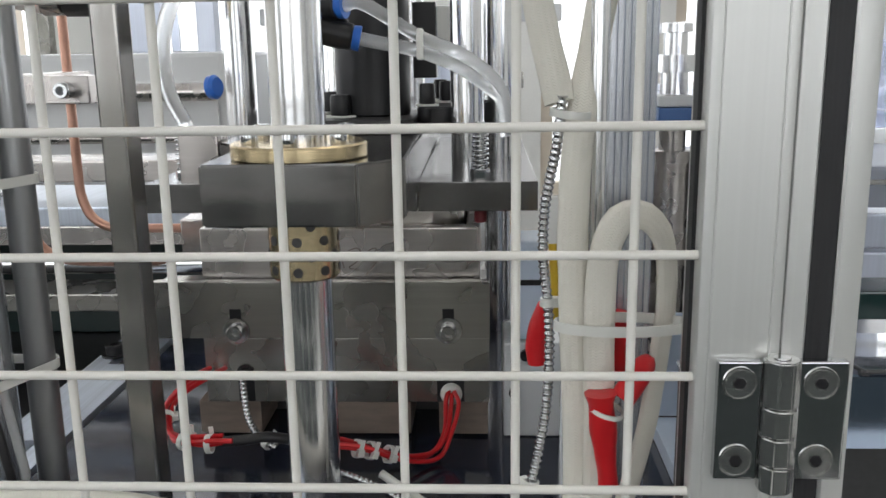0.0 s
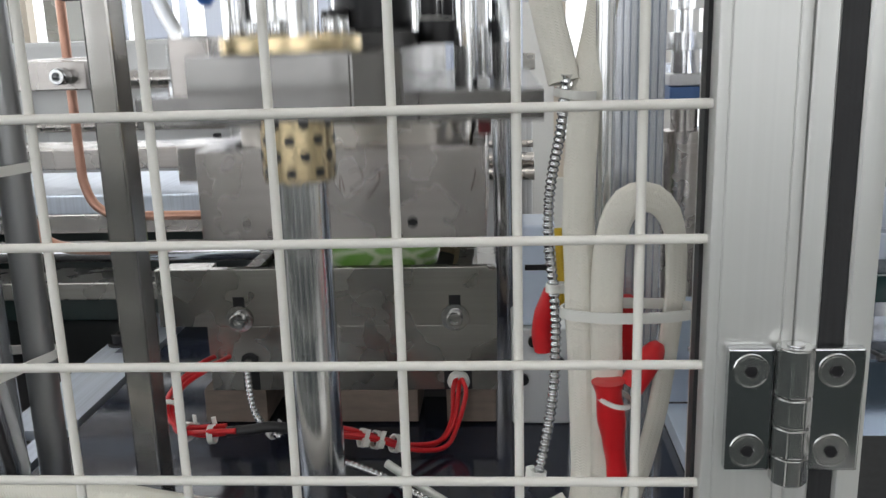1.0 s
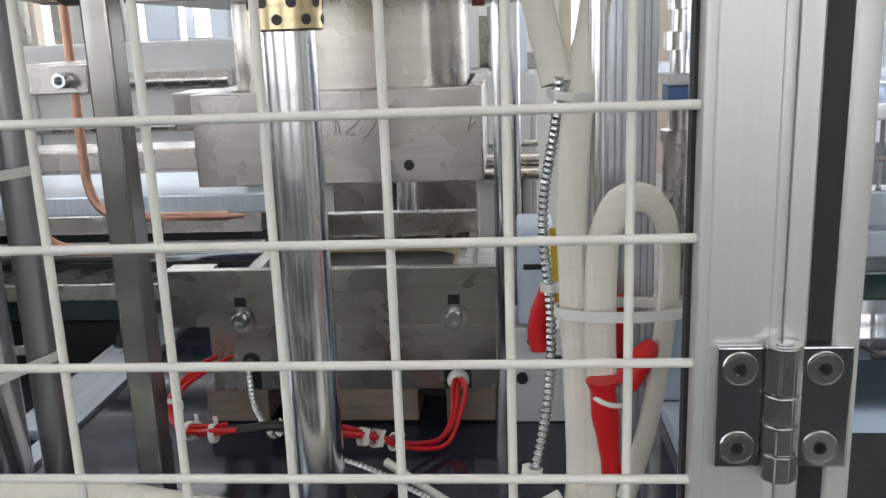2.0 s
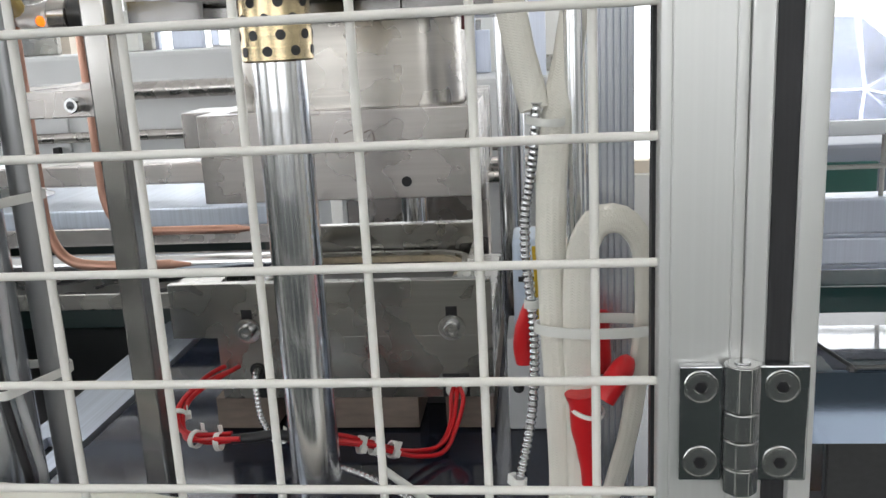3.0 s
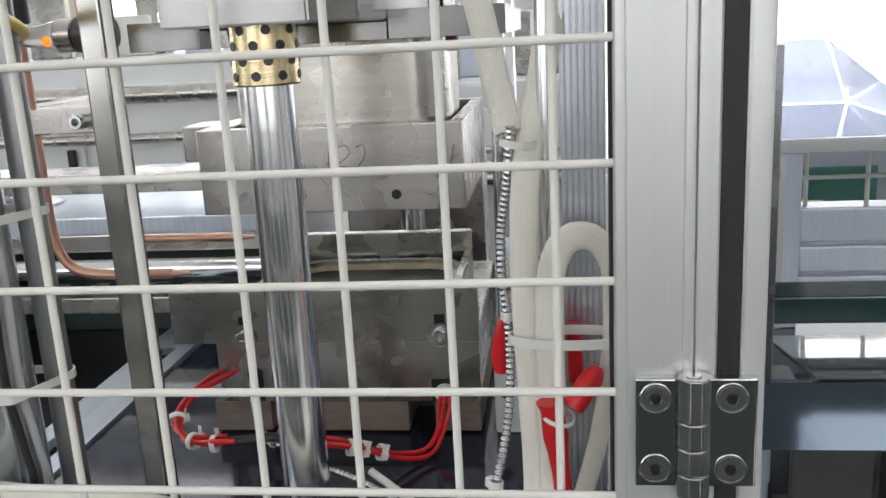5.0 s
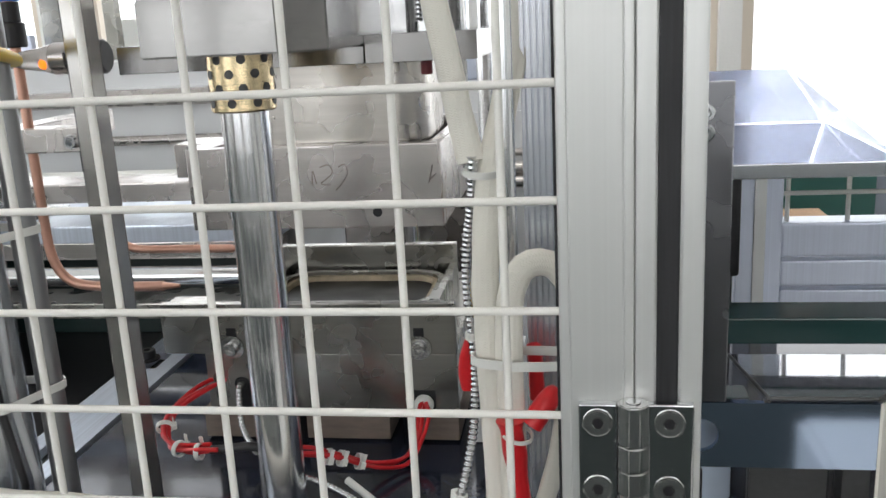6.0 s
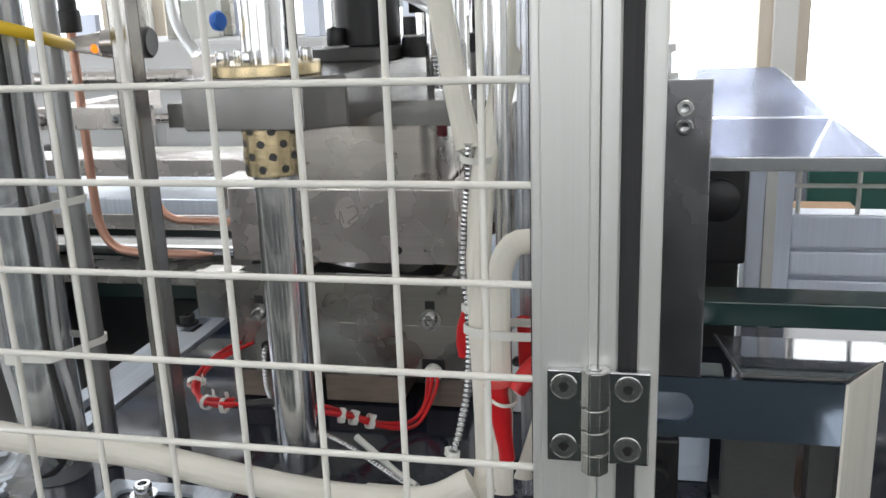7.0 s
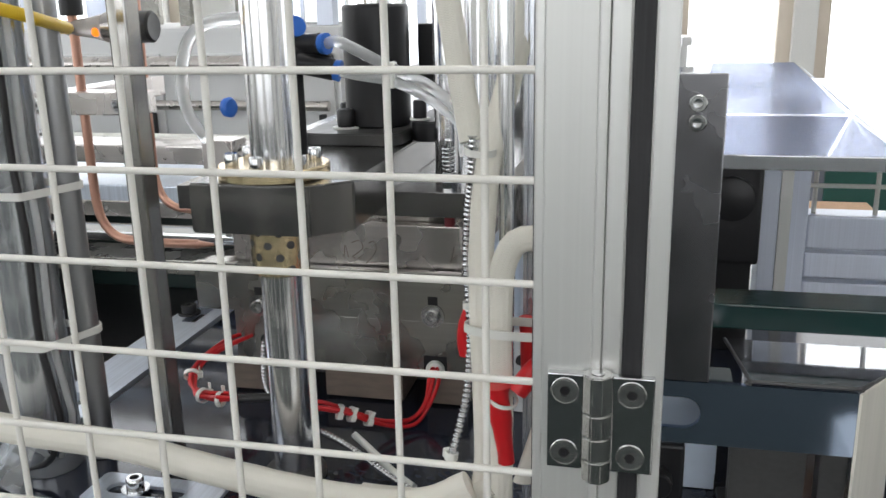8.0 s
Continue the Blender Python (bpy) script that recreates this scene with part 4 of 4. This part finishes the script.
part("nose", lathe([(0.0056, 0.0), (0.0062, 0.001), (0.0068, 0.010), (0.0092, 0.026), (0.0118, 0.036), (0.0122, 0.0365)], towards(-0.398, 0.2425, 1.178, (1, 0.05, 0)), 28), mat("smoky_clear_plastic", (0.62, 0.60, 0.58), 0.16, trans=0.45, ior=1.4), se, "smoky clear flared nose")
part("body", lathe([(0.0118, 0.0366), (0.0122, 0.037), (0.0122, 0.049), (0.0110, 0.050)], towards(-0.398, 0.2425, 1.178, (1, 0.05, 0)), 28), STEEL_LIGHT, se)
part("indicator", lathe([(0.0038, 0.0), (0.0036, 0.0012), (0.0026, 0.0026), (0.0002, 0.0032)], towards(-0.3660, 0.2345, 1.1745, (-0.4, -1, -0.2)), 20), LED, se, "glowing orange indicator")
part("coupling", lathe([(0.0090, 0.0), (0.0130, 0.001), (0.0130, 0.026), (0.0110, 0.028)], towards(-0.3475, 0.2450, 1.178, (1, 0.05, 0)), 28), BLACK_STEEL, se, "dark coupling nut")
part("lead", sweep([(-0.397, 0.2425, 1.178), (-0.390, 0.222, 1.179), (-0.372, 0.198, 1.179), (-0.339, 0.160, 1.180), (-0.317, 0.120, 1.183), (-0.304, 0.085, 1.187), (-0.302, 0.060, 1.192), (-0.318, 0.045, 1.199), (-0.345, 0.040, 1.212), (-0.42, 0.04, 1.26)], 0.0042, 0.004, 12), YELLOW, se, "yellow lead")
part("top_cap", lathe([(0.0085, 0), (0.0095, 0.001), (0.0095, 0.018), (0.0075, 0.019), (0.0075, 0.034)], towards(-0.3919, 0.2425, 1.1880, (0, 0, 1)), 24), BLACK_PART, se, "black cap nut")
part("cap_collar", lathe([(0.0078, 0), (0.0085, 0.0005), (0.0085, 0.005), (0.0078, 0.0055)], towards(-0.3919, 0.2425, 1.2225, (0, 0, 1)), 24), BLUE_RING, se, "blue collar")
br = thing("tube_bracket", "pale milled bracket clamping the copper tubes", "bracket")
part("bar", box(-0.430, -0.330, 0.230, 0.255, 1.107, 1.126, 0.001), STEEL_LIGHT, br)
part("arm", box(-0.425, -0.400, 0.256, 0.392, 1.107, 1.126, 0.001), STEEL_LIGHT, br)
part("clamp_screw", socket_screw(0.0055, 0.012, towards(-0.419, 0.230, 1.1165, (-0.2, -1, 0))), ZINC, br)
part("clamp_screw", socket_screw(0.0055, 0.012, towards(-0.345, 0.230, 1.1165, (0, -1, 0))), ZINC, br)

# ---------- behind the mould ----------
rr = thing("rear_slide", "bright steel slide rails behind the mould", "slide")
part("upper_bar", box(-0.75, -0.305, 0.50, 0.56, 1.014, 1.036, 0.002), STEEL_LIGHT, rr)
part("slide_top", box(-0.75, -0.280, 0.470, 0.62, 0.975, 0.9945, 0.002), STRIP, rr)
part("middle_bar", box(-0.75, -0.290, 0.474, 0.540, 0.9555, 0.9745, 0.0015), STEEL_LIGHT, rr, "milled middle bar")
bm = rod(0.0105, -0.75, -0.285)
bm.transform(Matrix.Translation((0, 0.462, 0.940)) @ Matrix.Rotation(radians(90), 4, "Y"))
part("round_rail", bm, CHROME, rr)
part("lower_bar", box(-0.75, -0.300, 0.47, 0.53, 0.888, 0.906, 0.0015), STEEL, rr)
part("support", box(-0.75, -0.700, 0.47, 0.62, 0.8155, 1.036, 0.002), BLACK_STEEL, rr)
part("support", box(-0.320, -0.300, 0.535, 0.62, 0.8564, 1.013, 0.002), BLACK_STEEL, rr)
rb = thing("rear_block", "bright milled block with screws at the back of the deck", "block")
part("body", box(-0.255, -0.085, 0.66, 0.72, 0.8564, 1.030, 0.002), STEEL_LIGHT, rb)
for x in (-0.225, -0.170, -0.115):
    part("screw", socket_screw(0.008, 0.008, towards(x, 0.66, 1.006, (0, -1, 0))), ZINC, rb)
for k, x in enumerate((-0.235, -0.145)):
    part("column", rod(0.012, 1.0305, 1.6, x, 0.69), CHROME, rb)

# ---------- right-hand bay ----------
sp = thing("side_plate", "dark stainless upright plate with two bolts", "plate")
part("plate", box(0.050, 0.1235, 0.108, 0.113, 0.9585, 1.151, 0.0008), mat("dark_stainless", (0.20, 0.20, 0.212), 0.24, 0.92, stain=0.3, stain_scale=14, stain_colour=(0.17, 0.17, 0.18), rough_var=0.05), sp)
for z in (1.1342, 1.123):
    part("bolt", socket_screw(0.0052, 0.0055, towards(0.1072, 0.108, z, (0, -1, 0))), ZINC, sp)
bmn = thing("cross_beam", "polished stainless cross beam with a long slot", "beam")
POLISH = mat("polished_stainless", (0.78, 0.80, 0.83), 0.17, 0.95, grain=0.05, grain_scale=(6, 6, 300))
SHEEN = mat("bright_mirror_sheet", (0.74, 0.75, 0.77), 0.06, 1.0, bump=0.03, bump_scale=(9, 9, 9))
HOOD = mat("hood_sheet", (0.76, 0.79, 0.88), 0.09, 1.0, bump=0.04, bump_scale=(12, 12, 12))
# blue in this tint stands in for dark-blue surroundings mirrored by the beam
MIRROR = mat("mirror_sheet", (0.46, 0.56, 0.74), 0.06, 1.0, bump=0.03, bump_scale=(10, 10, 10))
bb = ring(rounded_rect(0.050, 0.212, 0.915, 0.958, 0.0008), rounded_rect(0.074, 0.1195, 0.9255, 0.9470, 0.0105), 0.108, 0.112)
bb.transform(Matrix(((1, 0, 0, 0), (0, 0, 1, 0), (0, 1, 0, 0), (0, 0, 0, 1))))
part("face", finish(bb), MIRROR, bmn)
part("top_flange", box(0.050, 0.1385, 0.1122, 0.135, 0.9555, 0.958, 0.0), SHEEN, bmn, "bright top flange")
part("end_fold", prism([(0.2122, 0.108), (0.2140, 0.108), (0.2440, 0.1485), (0.2424, 0.1495)], 0.8566, 0.958), mat("satin_sheet", (0.78, 0.76, 0.69), 0.32, 0.10, grain=0.06, grain_scale=(300, 300, 6)), bmn, "pale satin end sheet")
for x in (0.050, 0.195):
    part("leg", box(x, x + 0.016, 0.114, 0.130, 0.8564, 0.955), BLACK_STEEL, bmn)
ty = thing("discharge_tray", "mirror-bright stainless tray lying on the beam", "tray")

def slope(y):
    """The tray falls a little towards the back."""
    return 0.9597 - 0.085 * (y - 0.112)


outline = [(0.1490, 0.112), (0.2120, 0.112), (0.245, 0.155), (0.60, 0.155), (0.60, 0.205), (0.1400, 0.205)]
tb = bmesh.new()
tb.faces.new([tb.verts.new((x, y, slope(y))) for x, y in outline])
bmesh.ops.solidify(tb, geom=tb.faces[:], thickness=0.0012)
part("sheet", finish(tb, False), SHEEN, ty)
lip = [(0.1402, 0.2045), (0.1488, 0.1130), (0.1500, 0.1112), (0.2110, 0.1112), (0.2135, 0.1120), (0.2450, 0.1545)]
part("folded_edge", sweep([(x, y, slope(y)) for x, y in lip], 0.0012, 0.0015, 8), BLACK_STEEL, ty, "dark folded edge")
pb = thing("plastic_crate", "pale blue plastic crate under the beam", "crate")
for y in (0.150, 0.257):
    part("side", box(0.060, 0.135, y, y + 0.003, 0.870, 0.9500, 0.001), PALE_BLUE, pb)
part("base", box(0.060, 0.135, 0.1535, 0.2565, 0.8566, 0.8695, 0.001), PALE_BLUE, pb)
vk = thing("solenoid_valve", "black solenoid valve block on the deck under the beam", "valve")
part("body", box(0.0790, 0.1120, 0.1160, 0.1420, 0.8566, 0.9080, 0.0025, 3), BLACK_PART, vk)
part("coil", lathe([(0.0085, 0.0), (0.0092, 0.001), (0.0092, 0.012), (0.0080, 0.0135)], towards(0.0955, 0.116, 0.884, (0, -1, 0)), 24), BLACK_PART, vk)
part("nut", prism([(0.0955 + 0.0050 * math.cos(k * math.pi / 3), 0.129 + 0.0050 * math.sin(k * math.pi / 3)) for k in range(6)], 0.9081, 0.9125, 0.0005), ZINC, vk)
ba = thing("support_bracket", "slanted black steel bracket under the beam", "bracket")
part("web", prism([(0.140, 0.120), (0.188, 0.120), (0.188, 0.126), (0.140, 0.126)], 0.8566, 0.9120, 0.001), BLACK_STEEL, ba)
part("foot", box(0.136, 0.192, 0.1265, 0.150, 0.8566, 0.8620, 0.001), BLACK_STEEL, ba)
part("bolt", socket_screw(0.0045, 0.0050, towards(0.165, 0.139, 0.8621, (0, 0, 1))), ZINC, ba)
gl = thing("green_bar", "glossy dark green flat bar behind the tray", "bar")
part("bar", box(0.085, 0.75, 0.1790, 0.215, 0.9690, 0.9875, 0.0015), mat("green_gloss_paint", (0.012, 0.038, 0.037), 0.18, stain=0.2, spec=0.8), gl)
for x in (0.095, 0.61):
    part("bracket", box(x, x + 0.03, 0.18, 0.21, 0.8564, 0.9688), BLACK_STEEL, gl)

# mirror table with a folded hopper standing on it
ct = thing("mirror_table", "polished stainless table sheet carrying a folded hopper", "table")
part("sheet", box(0.118, 0.75, 0.212, 0.700, 1.0835, 1.0868, 0.0010), HOOD, ct)
part("front_edge", box(0.118, 0.75, 0.2085, 0.2117, 1.0765, 1.0868, 0.0006), POLISH, ct, "bright front edge")
part("back_edge", box(0.118, 0.75, 0.7003, 0.7030, 1.0835, 1.0960, 0.0006), POLISH, ct, "bright back edge")


def sheet(name, corners, parent, material=HOOD, thick=0.0016, label=""):
    """A flat folded plate of even thickness."""
    own = bmesh.new()
    own.faces.new([own.verts.new(c) for c in corners])
    bmesh.ops.solidify(own, geom=own.faces[:], thickness=thick)
    return part(name, finish(own, False), material, parent, label)


sheet("hopper_panel", [(0.120, 0.206, 1.150), (0.172, 0.206, 1.150), (0.2548, 0.428, 1.0872), (0.120, 0.428, 1.0872)], ct, label="slanting mirror panel")
sheet("hopper_wing", [(0.1736, 0.206, 1.150), (0.2490, 0.2125, 1.0872), (0.2566, 0.428, 1.0872)], ct, label="slanting side wing")
part("mount", box(0.66, 0.70, 0.40, 0.45, 0.8564, 1.083, 0.002), BLACK_STEEL, ct)
part("mount", box(0.119, 0.1245, 0.230, 0.300, 0.8564, 1.083, 0.001), BLACK_STEEL, ct)

bx_ = thing("motor_housing", "black motor housing behind the side plate", "motor")
part("body", box(0.130, 0.186, 0.420, 0.470, 0.9450, 1.065, 0.004), BLACK_PART, bx_)
part("end_cap", lathe([(0.020, 0.0), (0.021, 0.001), (0.021, 0.006), (0.019, 0.007)], towards(0.158, 0.420, 1.010, (0, -1, 0)), 32), BLACK_PART, bx_)
part("stand", box(0.135, 0.180, 0.425, 0.465, 0.8564, 0.9448), BLACK_PART, bx_)

vs = thing("valve_stack", "stacked steel valve bodies with a blue coil behind the door post", "valve")
vm = Matrix.Translation((0.1010, 0.420, 0))
part("column", lathe([(0.016, 0.8564), (0.016, 1.040), (0.0185, 1.0405), (0.0185, 1.050), (0.0115, 1.0505), (0.0115, 1.073)], vm, 32), STEEL_LIGHT, vs)
part("coil", box(0.0855, 0.1165, 0.404, 0.436, 1.0735, 1.0880, 0.002), BLUE_PAINT, vs, "blue coil block")
part("coil_cap", box(0.0845, 0.1175, 0.403, 0.437, 1.0885, 1.0980, 0.002), PALE, vs)
part("body", lathe([(0.0120, 1.0985), (0.0120, 1.117), (0.0175, 1.1175), (0.0175, 1.132), (0.0105, 1.1325), (0.0105, 1.150), (0.0145, 1.1505), (0.0145, 1.158), (0.009, 1.159)], vm, 32), CHROME, vs, "bright flanged body")

fg = thing("far_guard", "white mesh guard in a pale blue aluminium frame across the bay", "guard")
part("post", box(0.194, 0.2385, 0.490, 0.535, 0.8564, 1.080, 0.0015), ALU_BLUE, fg)
part("post_cover", box(0.2105, 0.2220, 0.4875, 0.4898, 0.8564, 1.080, 0.0005), ALU, fg)
part("post", box(0.70, 0.735, 0.490, 0.535, 0.8564, 1.080, 0.0015), ALU_BLUE, fg)
for z0, z1 in ((0.9430, 0.9780), (0.9120, 0.9395), (0.8880, 0.9085)):
    part("rail", box(0.2390, 0.6995, 0.495, 0.530, z0, z1, 0.0025), ALU_BLUE, fg)
for k in range(8):
    part("upright_wire", rod(0.0024, 0.9775, 1.082, 0.2459 + 0.058 * k, 0.5065, n=8), WHITE_WIRE, fg)
for z in (1.0075, 1.0655):
    bm = rod(0.0024, 0.2390, 0.6995, n=8)
    bm.transform(Matrix.Translation((0, 0.502, z)) @ Matrix.Rotation(radians(90), 4, "Y"))
    part("cross_wire", bm, WHITE_WIRE, fg)
lm = thing("low_machine", "blue-grey painted machine with a green panel behind the guard", "machine")
part("body", box(0.30, 1.35, 1.20, 1.55, 0.0, 0.93, 0.008), mat("blue_grey_paint", (0.30, 0.33, 0.40), 0.45, stain=0.25, stain_scale=6, bump=0.03), lm)
part("panel", box(0.38, 0.55, 1.188, 1.199, 0.70, 0.90, 0.003), mat("green_panel", (0.025, 0.11, 0.095), 0.4, stain=0.2), lm, "green panel")
part("panel", box(0.70, 1.10, 1.188, 1.199, 0.70, 0.90, 0.003), PALE, lm)


# ---------- machinery further off ----------


def far_cabinet(x0, x1, y0, y1, h, label):
    c = thing("far_machine", label, "machine", group="far machines")
    part("body", box(x0, x1, y0, y1, 0.0, h, 0.01), PALE, c)
    k = max(1, int((x1 - x0) / 0.3))
    w = (x1 - x0) / k
    for i in range(k):
        part("door", box(x0 + w * i + 0.015, x0 + w * (i + 1) - 0.015, y0 - 0.012, y0 - 0.0005, 0.1, h - 0.06, 0.004), PALE, c)
        part("handle", box(x0 + w * (i + 1) - 0.05, x0 + w * (i + 1) - 0.035, y0 - 0.03, y0 - 0.0125, h - 0.35, h - 0.2, 0.003), BLACK_PART, c)
    for x in (x0 + 0.02, x1 - 0.06):
        part("frame_post", box(x, x + 0.04, y0 + 0.02, y0 + 0.06, h + 0.0005, h + 0.75, 0.002), ALU_BLUE, c)
    part("frame_rail", box(x0 + 0.02, x1 - 0.02, y0 + 0.02, y0 + 0.06, h + 0.751, h + 0.79, 0.002), ALU_BLUE, c)
    part("conveyor_rail", box(x0 - 0.1, x1 + 0.1, y0 + 0.10, y0 + 0.14, h + 0.16, h + 0.20, 0.004), PALE, c)
    rnd = random.Random(int(h * 1000))
    for i in range(9):
        bx0 = rnd.uniform(x0, x1 - 0.1)
        bw, bh = rnd.uniform(0.04, 0.14), rnd.uniform(0.04, 0.22)
        part("fitting", box(bx0, bx0 + bw, y0 + 0.16 + 0.03 * i, y0 + 0.185 + 0.03 * i, h + 0.0005, h + bh, 0.004), rnd.choice((PALE, ALU_BLUE, STEEL, NYLON, CHROME)), c)
    for i in range(4):
        z = rnd.uniform(h - 0.3, h - 0.05)
        pm = rod(rnd.uniform(0.008, 0.02), x0, x1, n=16)
        pm.transform(Matrix.Translation((0, y0 - 0.05 - 0.02 * i, z)) @ Matrix.Rotation(radians(90), 4, "Y"))
        part("pipe", pm, rnd.choice((CHROME, NYLON, STEEL_LIGHT)), c)
    part("conveyor_leg", box((x0 + x1) / 2 - 0.015, (x0 + x1) / 2 + 0.015, y0 + 0.105, y0 + 0.135, h + 0.0005, h + 0.1595, 0.002), STEEL, c)
    return c


far_cabinet(-1.50, -0.62, 1.55, 2.1, 1.14, "pale grey machine cabinet under an aluminium frame")
far_cabinet(-0.50, 0.02, 1.70, 2.2, 1.04, "pale grey machine with a conveyor rail on top")
far_cabinet(0.75, 1.60, 1.60, 2.1, 0.72, "low pale grey machine cabinet beside the window")
# unseen; added as the pale thing the beam mirrors, its cabinet form assumed
pc_ = thing("mirrored_low_cabinet", "assumed low white cabinet out of view, added for the beam's pale reflection", "cabinet")
part("body", box(0.43, 1.60, -0.94, -0.42, 0.04, 0.45, 0.006), WALL, pc_)
part("plinth", box(0.46, 1.57, -0.91, -0.45, 0.0, 0.0395), BLACK_PART, pc_)
for k in range(3):
    part("lid", box(0.445 + 0.38 * k, 0.815 + 0.38 * k, -0.93, -0.43, 0.4505, 0.462, 0.003), WALL, pc_)
cx = thing("cardboard_box", "brown cardboard box on the bench behind the guard", "box")
part("body", box(0.16, 0.42, 0.86, 1.05, 0.80, 0.872, 0.002), CARDBOARD, cx)
part("tape", box(0.27, 0.31, 0.858, 1.052, 0.8725, 0.8735), LINER, cx)
part("bench", box(0.0, 0.69, 0.96, 1.12, 0.0, 0.7995, 0.004), BEIGE, cx)

# ---------- tray and film that pass through the press ----------
def shell(name, x, y, h, wall_in, material, parent, z0):
    """A shallow tray wall, tapering downwards, with a floor."""
    bm = bmesh.new()
    rims = []
    for s_, z in ((1.0, z0 + h), (0.86, z0), (0.84, z0 + 0.0008), (0.975, z0 + h)):
        rims.append([bm.verts.new((px * s_, py * s_, z)) for px, py in rounded_rect(-x, x, -y, y, 0.022)])
    for a, b in zip(rims, rims[1:]):
        for i in range(len(a)):
            bm.faces.new((a[i], a[(i + 1) % len(a)], b[(i + 1) % len(a)], b[i]))
    bm.faces.new(rims[1])
    bm.faces.new(rims[2])
    return part(name, finish(bm), material, parent)


tray = thing("food_tray", "formed tray, green printed outside and black within", "tray", (-0.162, 0.339, 0.9505))
shell("printed_shell", 0.064, 0.043, 0.034, 0, PRINT, tray, 0.0)
bm = bmesh.new()
rims = [[bm.verts.new((px * s_, py * s_, z)) for px, py in rounded_rect(-0.064, 0.064, -0.043, 0.043, 0.022)] for s_, z in ((0.968, 0.0342), (0.825, 0.0018))]
for i in range(len(rims[0])):
    j = (i + 1) % len(rims[0])
    bm.faces.new((rims[0][i], rims[0][j], rims[1][j], rims[1][i]))
bm.faces.new(rims[1])
part("inner_lining", finish(bm), TRAY_BLACK, tray, "black inner lining")

film = thing("film_blank", "curved silver film blank with a black underside", "film", (-0.62, 0.54, 0.996))
bm = bmesh.new()
grid = []
for i in range(15):
    u_ = i / 7 - 1
    col_ = []
    for j in range(11):
        v_ = j / 5 - 1
        x_, y_ = u_ * math.sqrt(1 - 0.42 * v_ * v_), v_ * math.sqrt(1 - 0.42 * u_ * u_)
        col_.append(bm.verts.new((0.054 * x_, 0.054 * y_, 0.010 * (1 - x_ * x_) - 0.007 * y_ * y_ * (1 + u_) + 0.004 * noise.noise(Vector((x_ * 2, y_ * 2, 1.0))))))
    grid.append(col_)
for i in range(14):
    for j in range(10):
        bm.faces.new((grid[i][j], grid[i + 1][j], grid[i + 1][j + 1], grid[i][j + 1]))
bmesh.ops.solidify(bm, geom=bm.faces[:], thickness=0.0006)
part("sheet", finish(bm), FOIL, film)


# ---------- what moves ----------
def motions():
    lift = [(0.0, 0.0), (0.78, 0.0), (0.85, 0.004), (0.9, 0.0175), (1.0, 0.0465), (1.1, 0.0865), (1.2, 0.1045), (1.3, 0.1265), (1.4, 0.1265), (2.0, 0.1265), (3.0, 0.1265), (4.0, 0.1265), (5.0, 0.1265), (6.0, 0.1285), (6.5, 0.1300), (6.6, 0.1290), (6.7, 0.1245), (6.8, 0.1015), (7.0, 0.0755), (7.2, 0.0455), (7.4, 0.0135), (7.5, 0.0), (8.0, 0.0)]
    walk(car, [(t, pose(0, 0, z)) for t, z in lift])
    follow = [(0.0, 0.0), (0.78, 0.0), (0.85, 0.004), (0.9, 0.0175), (1.0, 0.0465), (1.1, 0.0865), (1.2, 0.1045), (1.3, 0.1260), (1.4, 0.088), (2.0, 0.088), (3.0, 0.088), (4.0, 0.088), (5.0, 0.088), (6.0, 0.088), (6.5, 0.088), (6.6, 0.088), (6.7, 0.0835), (6.8, 0.063), (7.0, 0.037), (7.2, 0.008), (7.3, 0.0), (7.5, 0.0), (8.0, 0.0)]
    walk(um, [(t, pose(0, 0, z)) for t, z in follow])
    # the tray rises with the punch, tips over and is blown off to the back
    walk(tray, [(0.0, pose(-0.162, 0.339, 0.9505)), (0.9, pose(-0.162, 0.339, 0.9505)), (1.0, pose(-0.162, 0.338, 0.963)), (1.1, pose(-0.162, 0.335, 0.985, 0, 3, 0)), (1.2, pose(-0.152, 0.325, 0.982, 25, 27, 6)), (1.3, pose(0.00, 0.52, 1.03, 20, 40, 30)), (1.4, pose(0.05, 0.60, 0.97, 25, 20, 60)), (1.6, pose(0.065, 0.66, 0.8568, 0, 0, 85)), (8.0, pose(0.065, 0.66, 0.8568, 0, 0, 85))])
    # the next blank slides in from the left
    walk(film, [(0.0, pose(-0.62, 0.545, 0.9975)), (6.3, pose(-0.62, 0.545, 0.9975)), (6.4, pose(-0.53, 0.470, 1.000)), (6.5, pose(-0.243, 0.340, 0.974, 6, 3, -8)), (6.6, pose(-0.188, 0.340, 0.976, 10, -4, -6)), (6.7, pose(-0.157, 0.340, 0.975, 10, 0, 0)), (6.8, pose(-0.160, 0.342, 0.9715)), (7.0, pose(-0.162, 0.339, 0.9690)), (8.0, pose(-0.162, 0.339, 0.9690))])


motions()
